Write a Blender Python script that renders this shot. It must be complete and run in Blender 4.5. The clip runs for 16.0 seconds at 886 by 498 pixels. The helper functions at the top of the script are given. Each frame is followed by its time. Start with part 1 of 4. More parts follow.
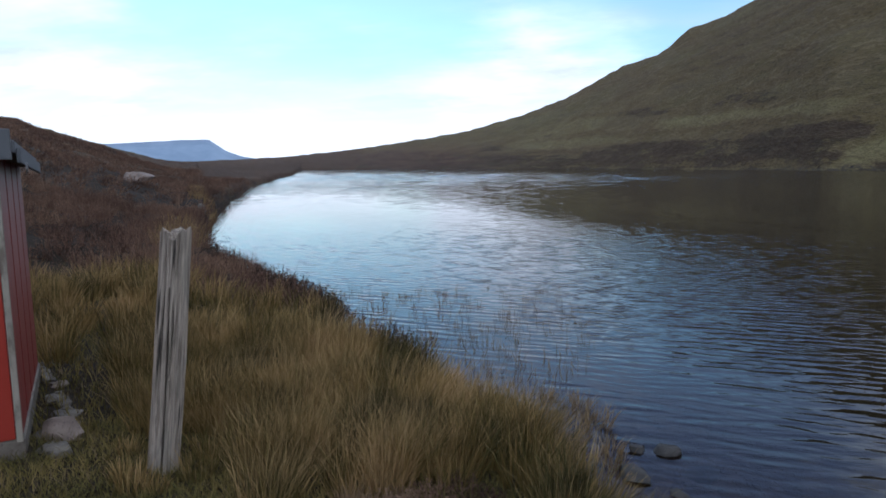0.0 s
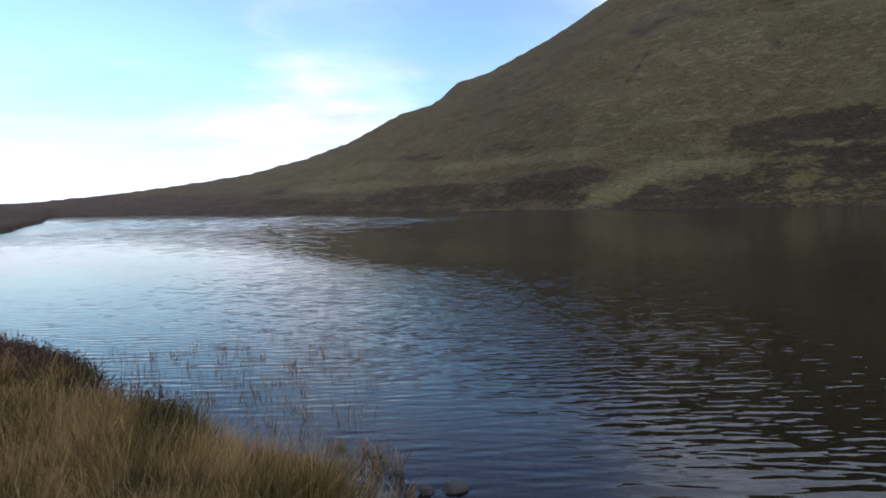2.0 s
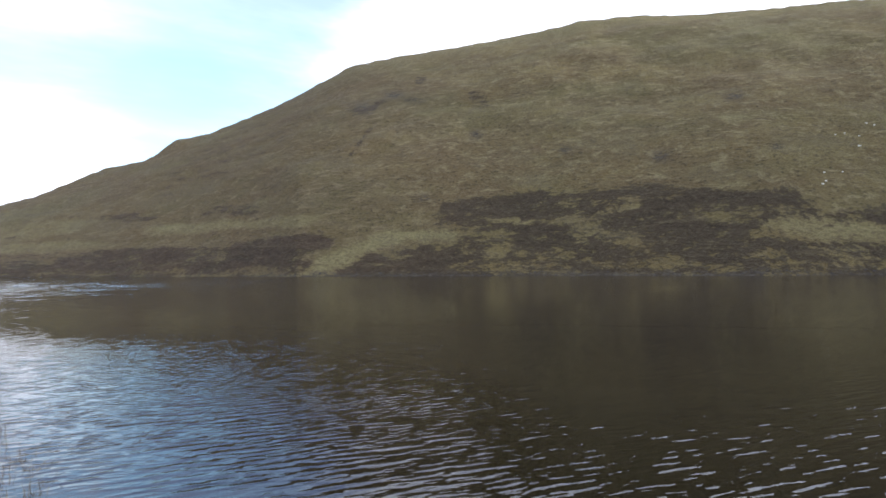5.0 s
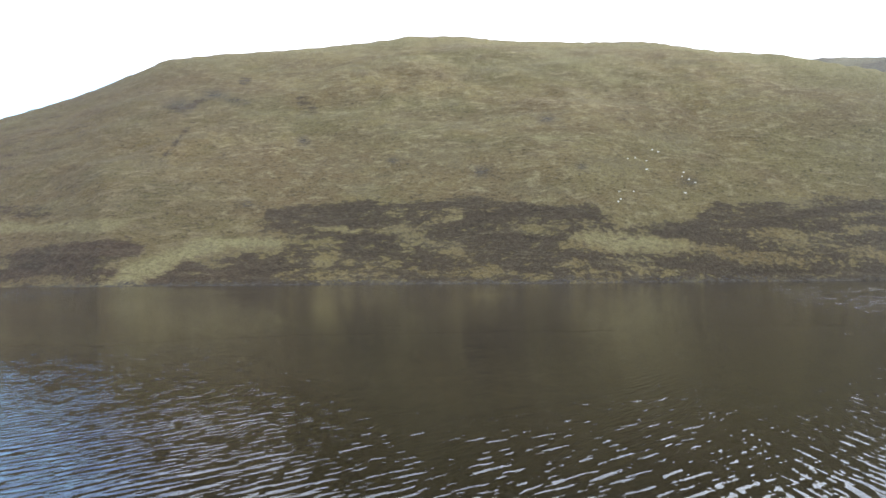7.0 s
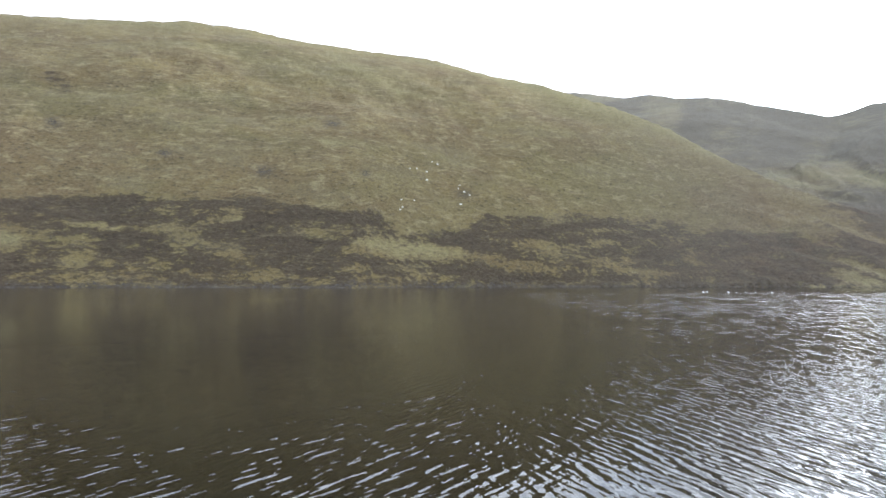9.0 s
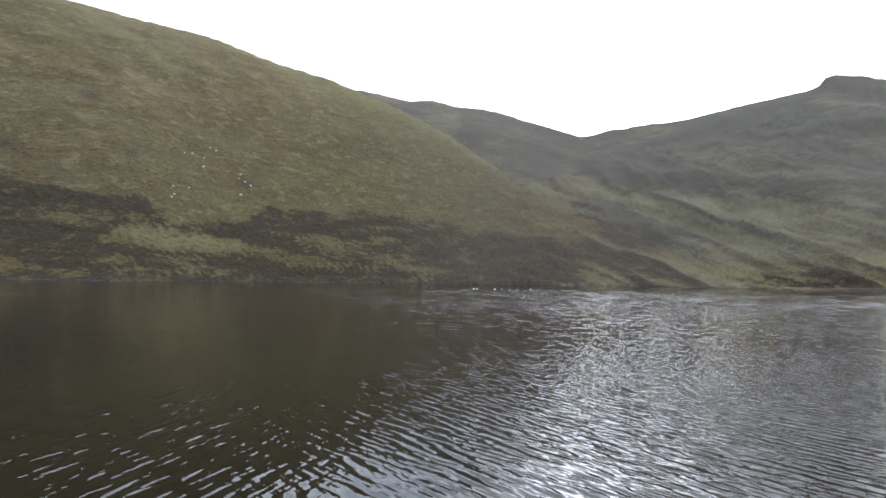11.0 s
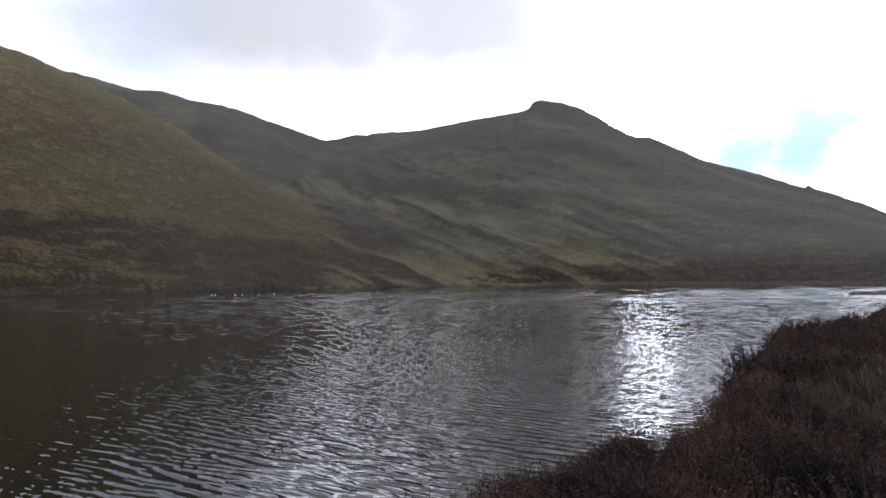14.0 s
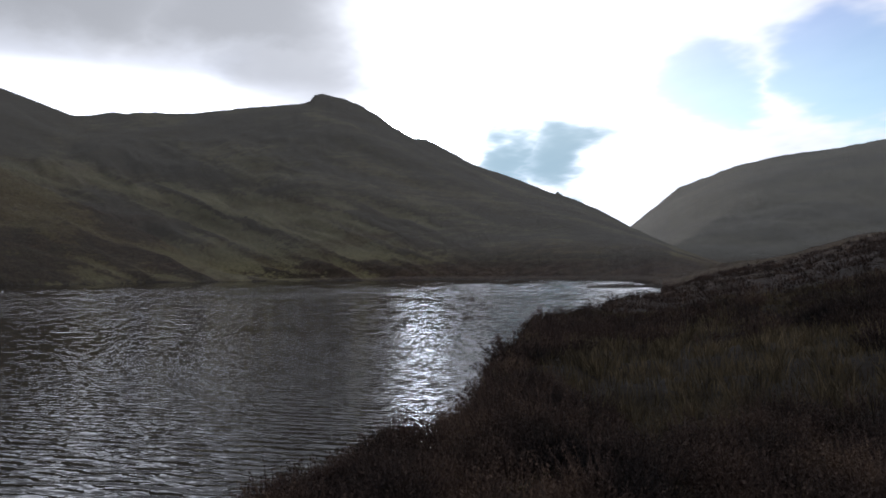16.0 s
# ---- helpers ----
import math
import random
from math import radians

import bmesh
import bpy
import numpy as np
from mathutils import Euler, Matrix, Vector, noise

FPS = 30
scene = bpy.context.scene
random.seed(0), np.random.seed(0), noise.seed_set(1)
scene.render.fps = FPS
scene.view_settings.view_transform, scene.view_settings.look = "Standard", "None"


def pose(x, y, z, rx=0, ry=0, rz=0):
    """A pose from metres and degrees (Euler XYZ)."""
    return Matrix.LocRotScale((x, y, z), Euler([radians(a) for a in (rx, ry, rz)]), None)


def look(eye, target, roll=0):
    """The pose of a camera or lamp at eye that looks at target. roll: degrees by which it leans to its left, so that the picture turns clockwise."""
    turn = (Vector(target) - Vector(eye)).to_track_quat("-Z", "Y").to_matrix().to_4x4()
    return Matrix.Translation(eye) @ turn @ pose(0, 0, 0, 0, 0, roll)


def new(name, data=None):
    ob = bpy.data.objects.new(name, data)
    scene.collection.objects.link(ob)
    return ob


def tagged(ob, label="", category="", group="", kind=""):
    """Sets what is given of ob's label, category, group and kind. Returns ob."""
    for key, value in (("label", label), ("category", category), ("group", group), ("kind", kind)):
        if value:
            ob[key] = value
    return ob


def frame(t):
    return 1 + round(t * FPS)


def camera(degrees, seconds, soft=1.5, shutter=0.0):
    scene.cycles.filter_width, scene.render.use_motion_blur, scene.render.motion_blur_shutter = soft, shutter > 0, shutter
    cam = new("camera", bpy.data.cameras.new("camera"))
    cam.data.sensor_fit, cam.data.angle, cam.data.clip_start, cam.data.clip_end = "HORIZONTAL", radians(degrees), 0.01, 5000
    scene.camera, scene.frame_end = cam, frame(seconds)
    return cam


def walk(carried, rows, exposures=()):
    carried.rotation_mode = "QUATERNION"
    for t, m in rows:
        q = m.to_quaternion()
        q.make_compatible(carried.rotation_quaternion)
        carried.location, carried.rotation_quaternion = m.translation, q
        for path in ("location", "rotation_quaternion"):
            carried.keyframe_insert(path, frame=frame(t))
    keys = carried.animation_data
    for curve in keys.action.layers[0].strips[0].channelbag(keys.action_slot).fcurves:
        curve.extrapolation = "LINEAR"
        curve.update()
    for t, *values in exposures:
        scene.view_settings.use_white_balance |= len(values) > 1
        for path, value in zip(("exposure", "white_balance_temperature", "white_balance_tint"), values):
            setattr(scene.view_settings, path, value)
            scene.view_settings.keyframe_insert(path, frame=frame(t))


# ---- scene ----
# A hill loch seen from its bank; z = 0 is the water, +y the first view, x to its right.
cam = camera(70.1, 16.0, soft=1.7, shutter=0.0)

# the turn: seconds, tilt, lean, heading; the eye goes round on a small arc
TURN = [
    (0.0, 82.50, 0.26, 10.73), (0.5, 83.06, 0.23, 5.38), (1.0, 83.81, 0.39, -0.04), (1.5, 85.00, 0.90, -4.52),
    (2.0, 86.17, 0.97, -8.40), (2.5, 87.36, 0.86, -12.80), (3.0, 88.64, 0.46, -17.06), (3.5, 89.70, 0.45, -21.07),
    (4.0, 90.59, 0.33, -25.17), (6.5, 92.65, 0.45, -44.37), (7.0, 92.65, 0.43, -48.49), (7.5, 92.75, 0.40, -53.17),
    (8.0, 92.82, 0.40, -58.07), (8.5, 92.83, 0.18, -62.99), (9.0, 93.01, -0.12, -68.02), (9.5, 93.11, -0.39, -73.39),
    (10.0, 93.04, -0.66, -78.42), (12.5, 92.55, -0.45, -99.41), (13.0, 92.58, -0.04, -102.93),
    (13.5, 92.75, 0.43, -106.43), (14.0, 93.08, 0.78, -110.37), (14.5, 93.04, 0.83, -114.82),
    (15.0, 92.88, 1.03, -119.52), (15.5, 92.77, 0.94, -124.77), (16.0, 92.35, 0.81, -130.23)]
ARC_T = (0.0, 1.0, 2.0, 4.0, 7.0, 10.0, 12.3, 14.0, 16.0)
ARC_X = (0.0, 0.01, 0.07, 0.21, 0.36, 0.44, 0.44, 0.36, 0.33)
ARC_Y = (0.0, 0.04, 0.14, 0.33, 0.34, 0.2, 0.05, -0.06, -0.1)
EYE = 2.2
walk(cam, [(t, pose(float(np.interp(t, ARC_T, ARC_X)), float(np.interp(t, ARC_T, ARC_Y)), EYE, a, b, c))
           for t, a, b, c in TURN],
     exposures=[(0.0, 0.0, 5750, 10), (1.0, -0.07, 5800, 10), (2.0, 0.0, 5900, 11), (4.2, 0.50, 6150, 12), (6.4, 1.45, 6300, 10), (7.2, 1.6, 6250, 8), (8.4, 1.72, 6250, 8), (9.3, 1.5, 6200, 8), (10.1, 1.22, 6200, 8),
                (12.3, 0.60, 6200, 12), (13.0, 0.38, 6200, 13), (14.5, -0.12, 6250, 14), (15.2, -0.36, 6250, 14), (16.0, -0.75, 6250, 13)])

# ---------------------------------------------------------------- light
SUN_AZ, SUN_EL = 128.0, 10.8            # compass from +y to +x; just behind the ridge
sd = Vector((math.sin(radians(SUN_AZ)) * math.cos(radians(SUN_EL)),
             math.cos(radians(SUN_AZ)) * math.cos(radians(SUN_EL)), math.sin(radians(SUN_EL))))
sun = new("sun", bpy.data.lights.new("sun", "SUN"))
sun.data.energy, sun.data.angle, sun.data.color = 2.0, radians(1.2), (1.0, 0.93, 0.82)
sun.matrix_world = look((0, 0, 0), -sd)


class Nodes:
    """Short hand for a node tree."""

    def __init__(self, tree):
        self.t = tree

    def add(self, kind, **values):
        n = self.t.nodes.new(kind)
        for k, v in values.items():
            setattr(n, k, v)
        return n

    def set(self, socket, v):
        if isinstance(v, bpy.types.NodeSocket):
            self.t.links.new(v, socket)
        elif v is not None:
            socket.default_value = v

    def math(self, op, a, b=None, clamp=False):
        n = self.add("ShaderNodeMath", operation=op, use_clamp=clamp)
        self.set(n.inputs[0], a)
        self.set(n.inputs[1], b)
        return n.outputs[0]

    def vmath(self, op, a, b=None, scale=None, out=0):
        n = self.add("ShaderNodeVectorMath", operation=op)
        self.set(n.inputs[0], a)
        self.set(n.inputs[1], b)
        if scale is not None:
            self.set(n.inputs["Scale"], scale)
        return n.outputs[out]

    def mix(self, f, a, b, blend="MIX"):
        n = self.add("ShaderNodeMix", data_type="RGBA", blend_type=blend)
        self.set(n.inputs[0], f)
        self.set(n.inputs[6], a if isinstance(a, bpy.types.NodeSocket) else (*a, 1))
        self.set(n.inputs[7], b if isinstance(b, bpy.types.NodeSocket) else (*b, 1))
        return n.outputs[2]

    def noise(self, vec, scale, detail=4, rough=0.55, color=False, distortion=0.0):
        n = self.add("ShaderNodeTexNoise")
        self.set(n.inputs["Vector"], vec)
        self.set(n.inputs["Scale"], scale)
        self.set(n.inputs["Detail"], detail)
        self.set(n.inputs["Roughness"], rough)
        self.set(n.inputs["Distortion"], distortion)
        return n.outputs[1 if color else 0]

    def ramp(self, f, lo, hi):
        n = self.add("ShaderNodeMapRange", interpolation_type="SMOOTHSTEP")
        self.set(n.inputs[0], f)
        self.set(n.inputs[1], lo)
        self.set(n.inputs[2], hi)
        return n.outputs[0]

    def mapping(self, vec, loc=(0, 0, 0), rot=(0, 0, 0), scale=(1, 1, 1)):
        n = self.add("ShaderNodeMapping")
        self.set(n.inputs[0], vec)
        n.inputs[1].default_value, n.inputs[2].default_value, n.inputs[3].default_value = loc, rot, scale
        return n.outputs[0]


def build_world():
    world = bpy.data.worlds.new("sky")
    scene.world = world
    world.use_nodes = True
    t = world.node_tree
    t.nodes.clear()
    n = Nodes(t)
    sky = n.add("ShaderNodeTexSky", sky_type="NISHITA", sun_disc=False)
    sky.sun_elevation, sky.sun_rotation = radians(SUN_EL), radians(SUN_AZ)
    sky.air_density, sky.dust_density, sky.ozone_density = 1.0, 0.8, 1.5
    d = n.add("ShaderNodeTexCoord").outputs["Generated"]
    sep = n.add("ShaderNodeSeparateXYZ")
    n.set(sep.inputs[0], d)
    up = n.math("MAXIMUM", sep.outputs[2], 0.0)
    flat = n.math("DIVIDE", 1.0, n.math("ADD", up, 0.16))
    plane = n.vmath("SCALE", d, None, flat)
    big = n.noise(n.mapping(plane, (3.1, 0.6, 0.0), (0, 0, 0.5), (0.55, 0.9, 0.0)), 1.0, 6, 0.55)
    thin = n.noise(n.mapping(plane, (0, 0, 0), (0, 0, 0.9), (0.5, 2.2, 0.0)), 1.3, 5, 0.6)
    toward = n.vmath("DOT_PRODUCT", d, tuple(sd), out=1)
    near_sun = n.math("POWER", n.math("MAXIMUM", toward, 0.0), 6.0)
    wob = n.vmath("SCALE", n.vmath("SUBTRACT", n.noise(n.mapping(plane, (0, 2, 0), (0, 0, 0), (1, 1, 0)), 1.1, 5, 0.6, True), (0.5, 0.5, 0.5)), None, 0.30)
    dw = n.vmath("NORMALIZE", n.vmath("ADD", d, wob))

    def lobe(az, el, inner, outer, v=None):
        c = (math.sin(radians(az)) * math.cos(radians(el)), math.cos(radians(az)) * math.cos(radians(el)), math.sin(radians(el)))
        dot = n.vmath("DOT_PRODUCT", v or dw, c, out=1)
        return n.ramp(dot, math.cos(radians(outer)), math.cos(radians(inner)))
    # broken cloud: open blue over the outlet and over the head of the loch, haze low down
    low = n.ramp(n.math("ADD", up, n.math("MULTIPLY", n.math("SUBTRACT", thin, 0.5), 0.12)), 0.17, 0.03)
    clear = n.math("MAXIMUM", n.math("MAXIMUM", lobe(-22, 15, 8, 21), n.math("MULTIPLY", lobe(8, 21, 10, 19), 0.68)), n.math("MULTIPLY", n.math("MAXIMUM", lobe(153, 14.6, 1.5, 6), lobe(163, 15.0, 2, 7)), 1.45))
    base = n.math("SUBTRACT", n.math("ADD", n.math("ADD", big, n.math("MULTIPLY", thin, 0.3)),
                  n.math("ADD", n.math("MULTIPLY", low, 0.45), n.math("MULTIPLY", near_sun, 0.25))), n.math("ADD", n.math("MULTIPLY", clear, 0.42), n.math("MULTIPLY", n.ramp(up, 0.26, 0.48), 0.07)))
    cover = n.math("ADD", 0.16, n.math("MULTIPLY", n.ramp(base, 0.22, 0.72), 0.84))
    body = n.noise(n.mapping(plane, (1.7, 4.0, 0), (0, 0, 0.2), (1.0, 1.4, 0.0)), 1.1, 6, 0.6)
    small = n.math("MULTIPLY", n.math("MAXIMUM", lobe(141, 9.4, 0.3, 4.2), lobe(137, 10.0, 0.3, 3.4)), 0.85)
    grey = n.math("MULTIPLY", n.math("MAXIMUM", lobe(94, 25, 5, 18), lobe(111, 25, 3, 16)), n.ramp(n.math("ADD", up, n.math("MULTIPLY", n.math("SUBTRACT", body, 0.5), 0.22)), 0.225, 0.36))
    grey = n.math("MAXIMUM", grey, n.math("MULTIPLY", lobe(115.5, 21.5, 1, 10), 0.85))
    strip = n.math("MULTIPLY", lobe(107, 14.2, 6, 15), n.ramp(up, 0.30, 0.262))
    shade = n.math("MAXIMUM", n.ramp(body, 0.30, 0.62), low)
    # bright rim of cloud where the sun stands behind the ridge
    rim = (math.sin(radians(127.4)) * math.cos(radians(12.4)), math.cos(radians(127.4)) * math.cos(radians(12.4)), math.sin(radians(12.4)))
    halo = n.math("POWER", n.math("MAXIMUM", n.vmath("DOT_PRODUCT", d, rim, out=1), 0.0), 1500.0)
    glow = n.math("ADD", n.math("MULTIPLY", near_sun, 1.7), n.math("ADD", n.math("MULTIPLY", halo, 50.0), n.math("MULTIPLY", strip, 1.6)))
    cloud = n.mix(grey, n.mix(shade, (0.80, 0.86, 0.98), (1.16, 1.2, 1.27)), (0.63, 0.655, 0.69))
    cloud = n.mix(n.math("MULTIPLY", lobe(10, 12.5, 1, 7), 0.75), cloud, (0.60, 0.71, 0.93))
    cloud = n.mix(small, cloud, (0.44, 0.66, 0.78))
    lit = n.vmath("SCALE", cloud, None, n.math("ADD", 1.0, n.math("MULTIPLY", glow, n.math("SUBTRACT", 1.0, (n.math("MAXIMUM", n.math("MULTIPLY", grey, 0.75), n.math("MULTIPLY", small, 0.88)))))))
    bg1 = n.add("ShaderNodeBackground")
    n.set(bg1.inputs[0], n.vmath("MULTIPLY", sky.outputs[0], n.mix(n.ramp(up, 0.22, 0.42), (1.50, 1.80, 1.98), (1.62, 1.56, 2.05))))
    bg1.inputs[1].default_value = 0.15
    bg2 = n.add("ShaderNodeBackground")
    n.set(bg2.inputs[0], lit)
    bg2.inputs[1].default_value = 1.0
    mixs = n.add("ShaderNodeMixShader")
    n.set(mixs.inputs[0], cover)
    n.set(mixs.inputs[1], bg1.outputs[0])
    n.set(mixs.inputs[2], bg2.outputs[0])
    out = n.add("ShaderNodeOutputWorld")
    n.set(out.inputs[0], mixs.outputs[0])


build_world()


# ---------------------------------------------------------------- materials
def material(name):
    m = bpy.data.materials.new(name)
    m.use_nodes = True
    n = Nodes(m.node_tree)
    return m, n, m.node_tree.nodes["Principled BSDF"]


def bump(n, bsdf, height, distance, strength=1.0):
    b = n.add("ShaderNodeBump")
    n.set(b.inputs["Height"], height)
    b.inputs["Distance"].default_value = distance
    b.inputs["Strength"].default_value = strength
    n.set(bsdf.inputs["Normal"], b.outputs[0])


def attribute(n, name):
    a = n.add("ShaderNodeAttribute", attribute_name=name)
    return a.outputs["Fac"]


def ground_material():
    m, n, b = material("moorland")
    p = n.add("ShaderNodeNewGeometry").outputs["Position"]
    back = attribute(n, "back")
    heather, pale, stone = attribute(n, "heather"), attribute(n, "pale"), attribute(n, "stone")
    far, rough = attribute(n, "far"), attribute(n, "rough")
    fine = n.noise(n.mapping(p, (0, 0, 0), (0, 0, 0), (1, 1, 2.2)), 0.42, 6, 0.68)
    mid = n.noise(n.mapping(p, (0, 0, 0), (0, 0, 0), (1, 1, 2)), 0.035, 5, 0.6)
    streak = n.noise(n.mapping(p, (0, 0, 0), (0, 0, 0.2), (1, 1, 2.2)), 0.12, 6, 0.70, False, 0.6)
    near = n.noise(p, 9.0, 4, 0.6)
    grass = n.mix(n.ramp(mid, 0.32, 0.68), (0.112, 0.082, 0.035), (0.166, 0.130, 0.053))
    grass = n.mix(n.math("MULTIPLY", n.ramp(n.noise(n.mapping(p, (2, 5, 0), (0, 0, 0), (1, 1, 2)), 0.008, 4, 0.6), 0.40, 0.60), 0.6), grass, (0.112, 0.103, 0.042))
    grass = n.mix(n.math("MULTIPLY", n.ramp(n.noise(n.mapping(p, (50, 5, 0), (0, 0, 0), (1, 1, 1.7)), 0.013, 5, 0.62), 0.47, 0.60), 0.38), grass, (0.104, 0.070, 0.040))
    grass = n.mix(n.ramp(fine, 0.50, 0.66), grass, (0.046, 0.037, 0.021))
    grass = n.mix(n.ramp(streak, 0.50, 0.64), grass, (0.200, 0.166, 0.088))
    straw = n.mix(n.ramp(fine, 0.4, 0.65), (0.228, 0.200, 0.098), (0.158, 0.136, 0.066))
    heath = n.mix(n.ramp(streak, 0.38, 0.62), (0.030, 0.022, 0.014), (0.055, 0.041, 0.025))
    heath = n.mix(n.ramp(fine, 0.46, 0.74), heath, (0.086, 0.072, 0.042))
    # long terraces along the slope, trodden pale or grown dark
    shelf = n.noise(n.mapping(p, (0, 3, 0), (0, 0, 0), (0.42, 0.42, 2.4)), 0.075, 6, 0.68, False, 1.2)
    grass = n.mix(n.math("MULTIPLY", n.ramp(shelf, 0.53, 0.70), 0.30), grass, (0.215, 0.178, 0.092))
    grass = n.mix(n.math("MULTIPLY", n.ramp(shelf, 0.45, 0.32), 0.32), grass, (0.062, 0.051, 0.025))
    heath = n.mix(n.math("MULTIPLY", n.ramp(shelf, 0.54, 0.68), 0.45), heath, (0.135, 0.108, 0.060))
    c = n.mix(pale, grass, straw)
    clump = n.noise(n.mapping(p, (30, 0, 0), (0, 0, 0), (1, 1, 5)), 0.045, 5, 0.65)
    speck = n.noise(n.mapping(p, (0, 9, 0), (0, 0, 0), (1, 1, 1.6)), 1.1, 3, 0.7)
    loose = n.math("ADD", n.math("MULTIPLY", n.math("SUBTRACT", fine, 0.5), 1.5), n.math("ADD", n.math("MULTIPLY", n.math("SUBTRACT", streak, 0.5), 1.9),
                                                                                     n.math("MULTIPLY", n.math("SUBTRACT", clump, 0.5), 1.5)))
    edge = n.ramp(n.math("ADD", heather, loose), 0.26, 0.70)
    c = n.mix(edge, c, heath)
    c = n.mix(n.math("MULTIPLY", n.ramp(speck, 0.52, 0.66), 0.50), c, (0.035, 0.028, 0.018))
    tuft = n.noise(n.mapping(p, (4, 0, 7), (0, 0, 0), (1, 1, 1.8)), 0.62, 5, 0.72)
    c = n.mix(n.math("MULTIPLY", n.ramp(tuft, 0.53, 0.66), n.math("SUBTRACT", 0.62, n.math("MULTIPLY", edge, 0.42))), c, (0.212, 0.180, 0.102))
    # pale grey haze of distance, painted over the back hills' colour
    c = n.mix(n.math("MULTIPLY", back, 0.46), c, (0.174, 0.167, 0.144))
    rust = n.mix(n.ramp(streak, 0.40, 0.62), (0.062, 0.036, 0.025), (0.120, 0.078, 0.050))
    c = n.mix(n.math("MULTIPLY", attribute(n, "red"), n.ramp(n.math("ADD", mid, n.math("MULTIPLY", streak, 0.6)), 0.55, 0.85)), c, n.mix(n.ramp(speck, 0.45, 0.6), rust, (0.045, 0.028, 0.02)))
    rock = n.mix(n.ramp(fine, 0.3, 0.7), (0.022, 0.019, 0.015), (0.095, 0.082, 0.068))
    c = n.mix(n.math("MULTIPLY", stone, n.ramp(n.noise(p, 0.8, 4, 0.7), 0.42, 0.52)), c, rock)
    c = n.mix(n.math("MULTIPLY", n.ramp(near, 0.4, 0.7), 0.35), c, (0.03, 0.022, 0.015))
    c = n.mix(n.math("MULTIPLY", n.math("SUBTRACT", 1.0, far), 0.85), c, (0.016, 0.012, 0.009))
    # brown silt and pebbles on the bed of the shallows
    deep = n.add("ShaderNodeSeparateXYZ")
    n.set(deep.inputs[0], p)
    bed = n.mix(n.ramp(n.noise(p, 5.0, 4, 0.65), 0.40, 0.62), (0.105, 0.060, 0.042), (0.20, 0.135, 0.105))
    # deeper bed painted near black, as the water swallows no light itself
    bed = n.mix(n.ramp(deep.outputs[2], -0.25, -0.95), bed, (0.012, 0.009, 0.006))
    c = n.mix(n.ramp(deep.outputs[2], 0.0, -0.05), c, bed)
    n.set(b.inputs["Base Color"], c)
    b.inputs["Roughness"].default_value = 0.95
    b.inputs["Specular IOR Level"].default_value = 0.15
    h = n.math("ADD", n.math("MULTIPLY", n.math("MULTIPLY", n.math("ADD", fine, streak), rough), 3.0),
               n.math("MULTIPLY", near, 0.05))
    bump(n, b, h, 1.0)
    return m


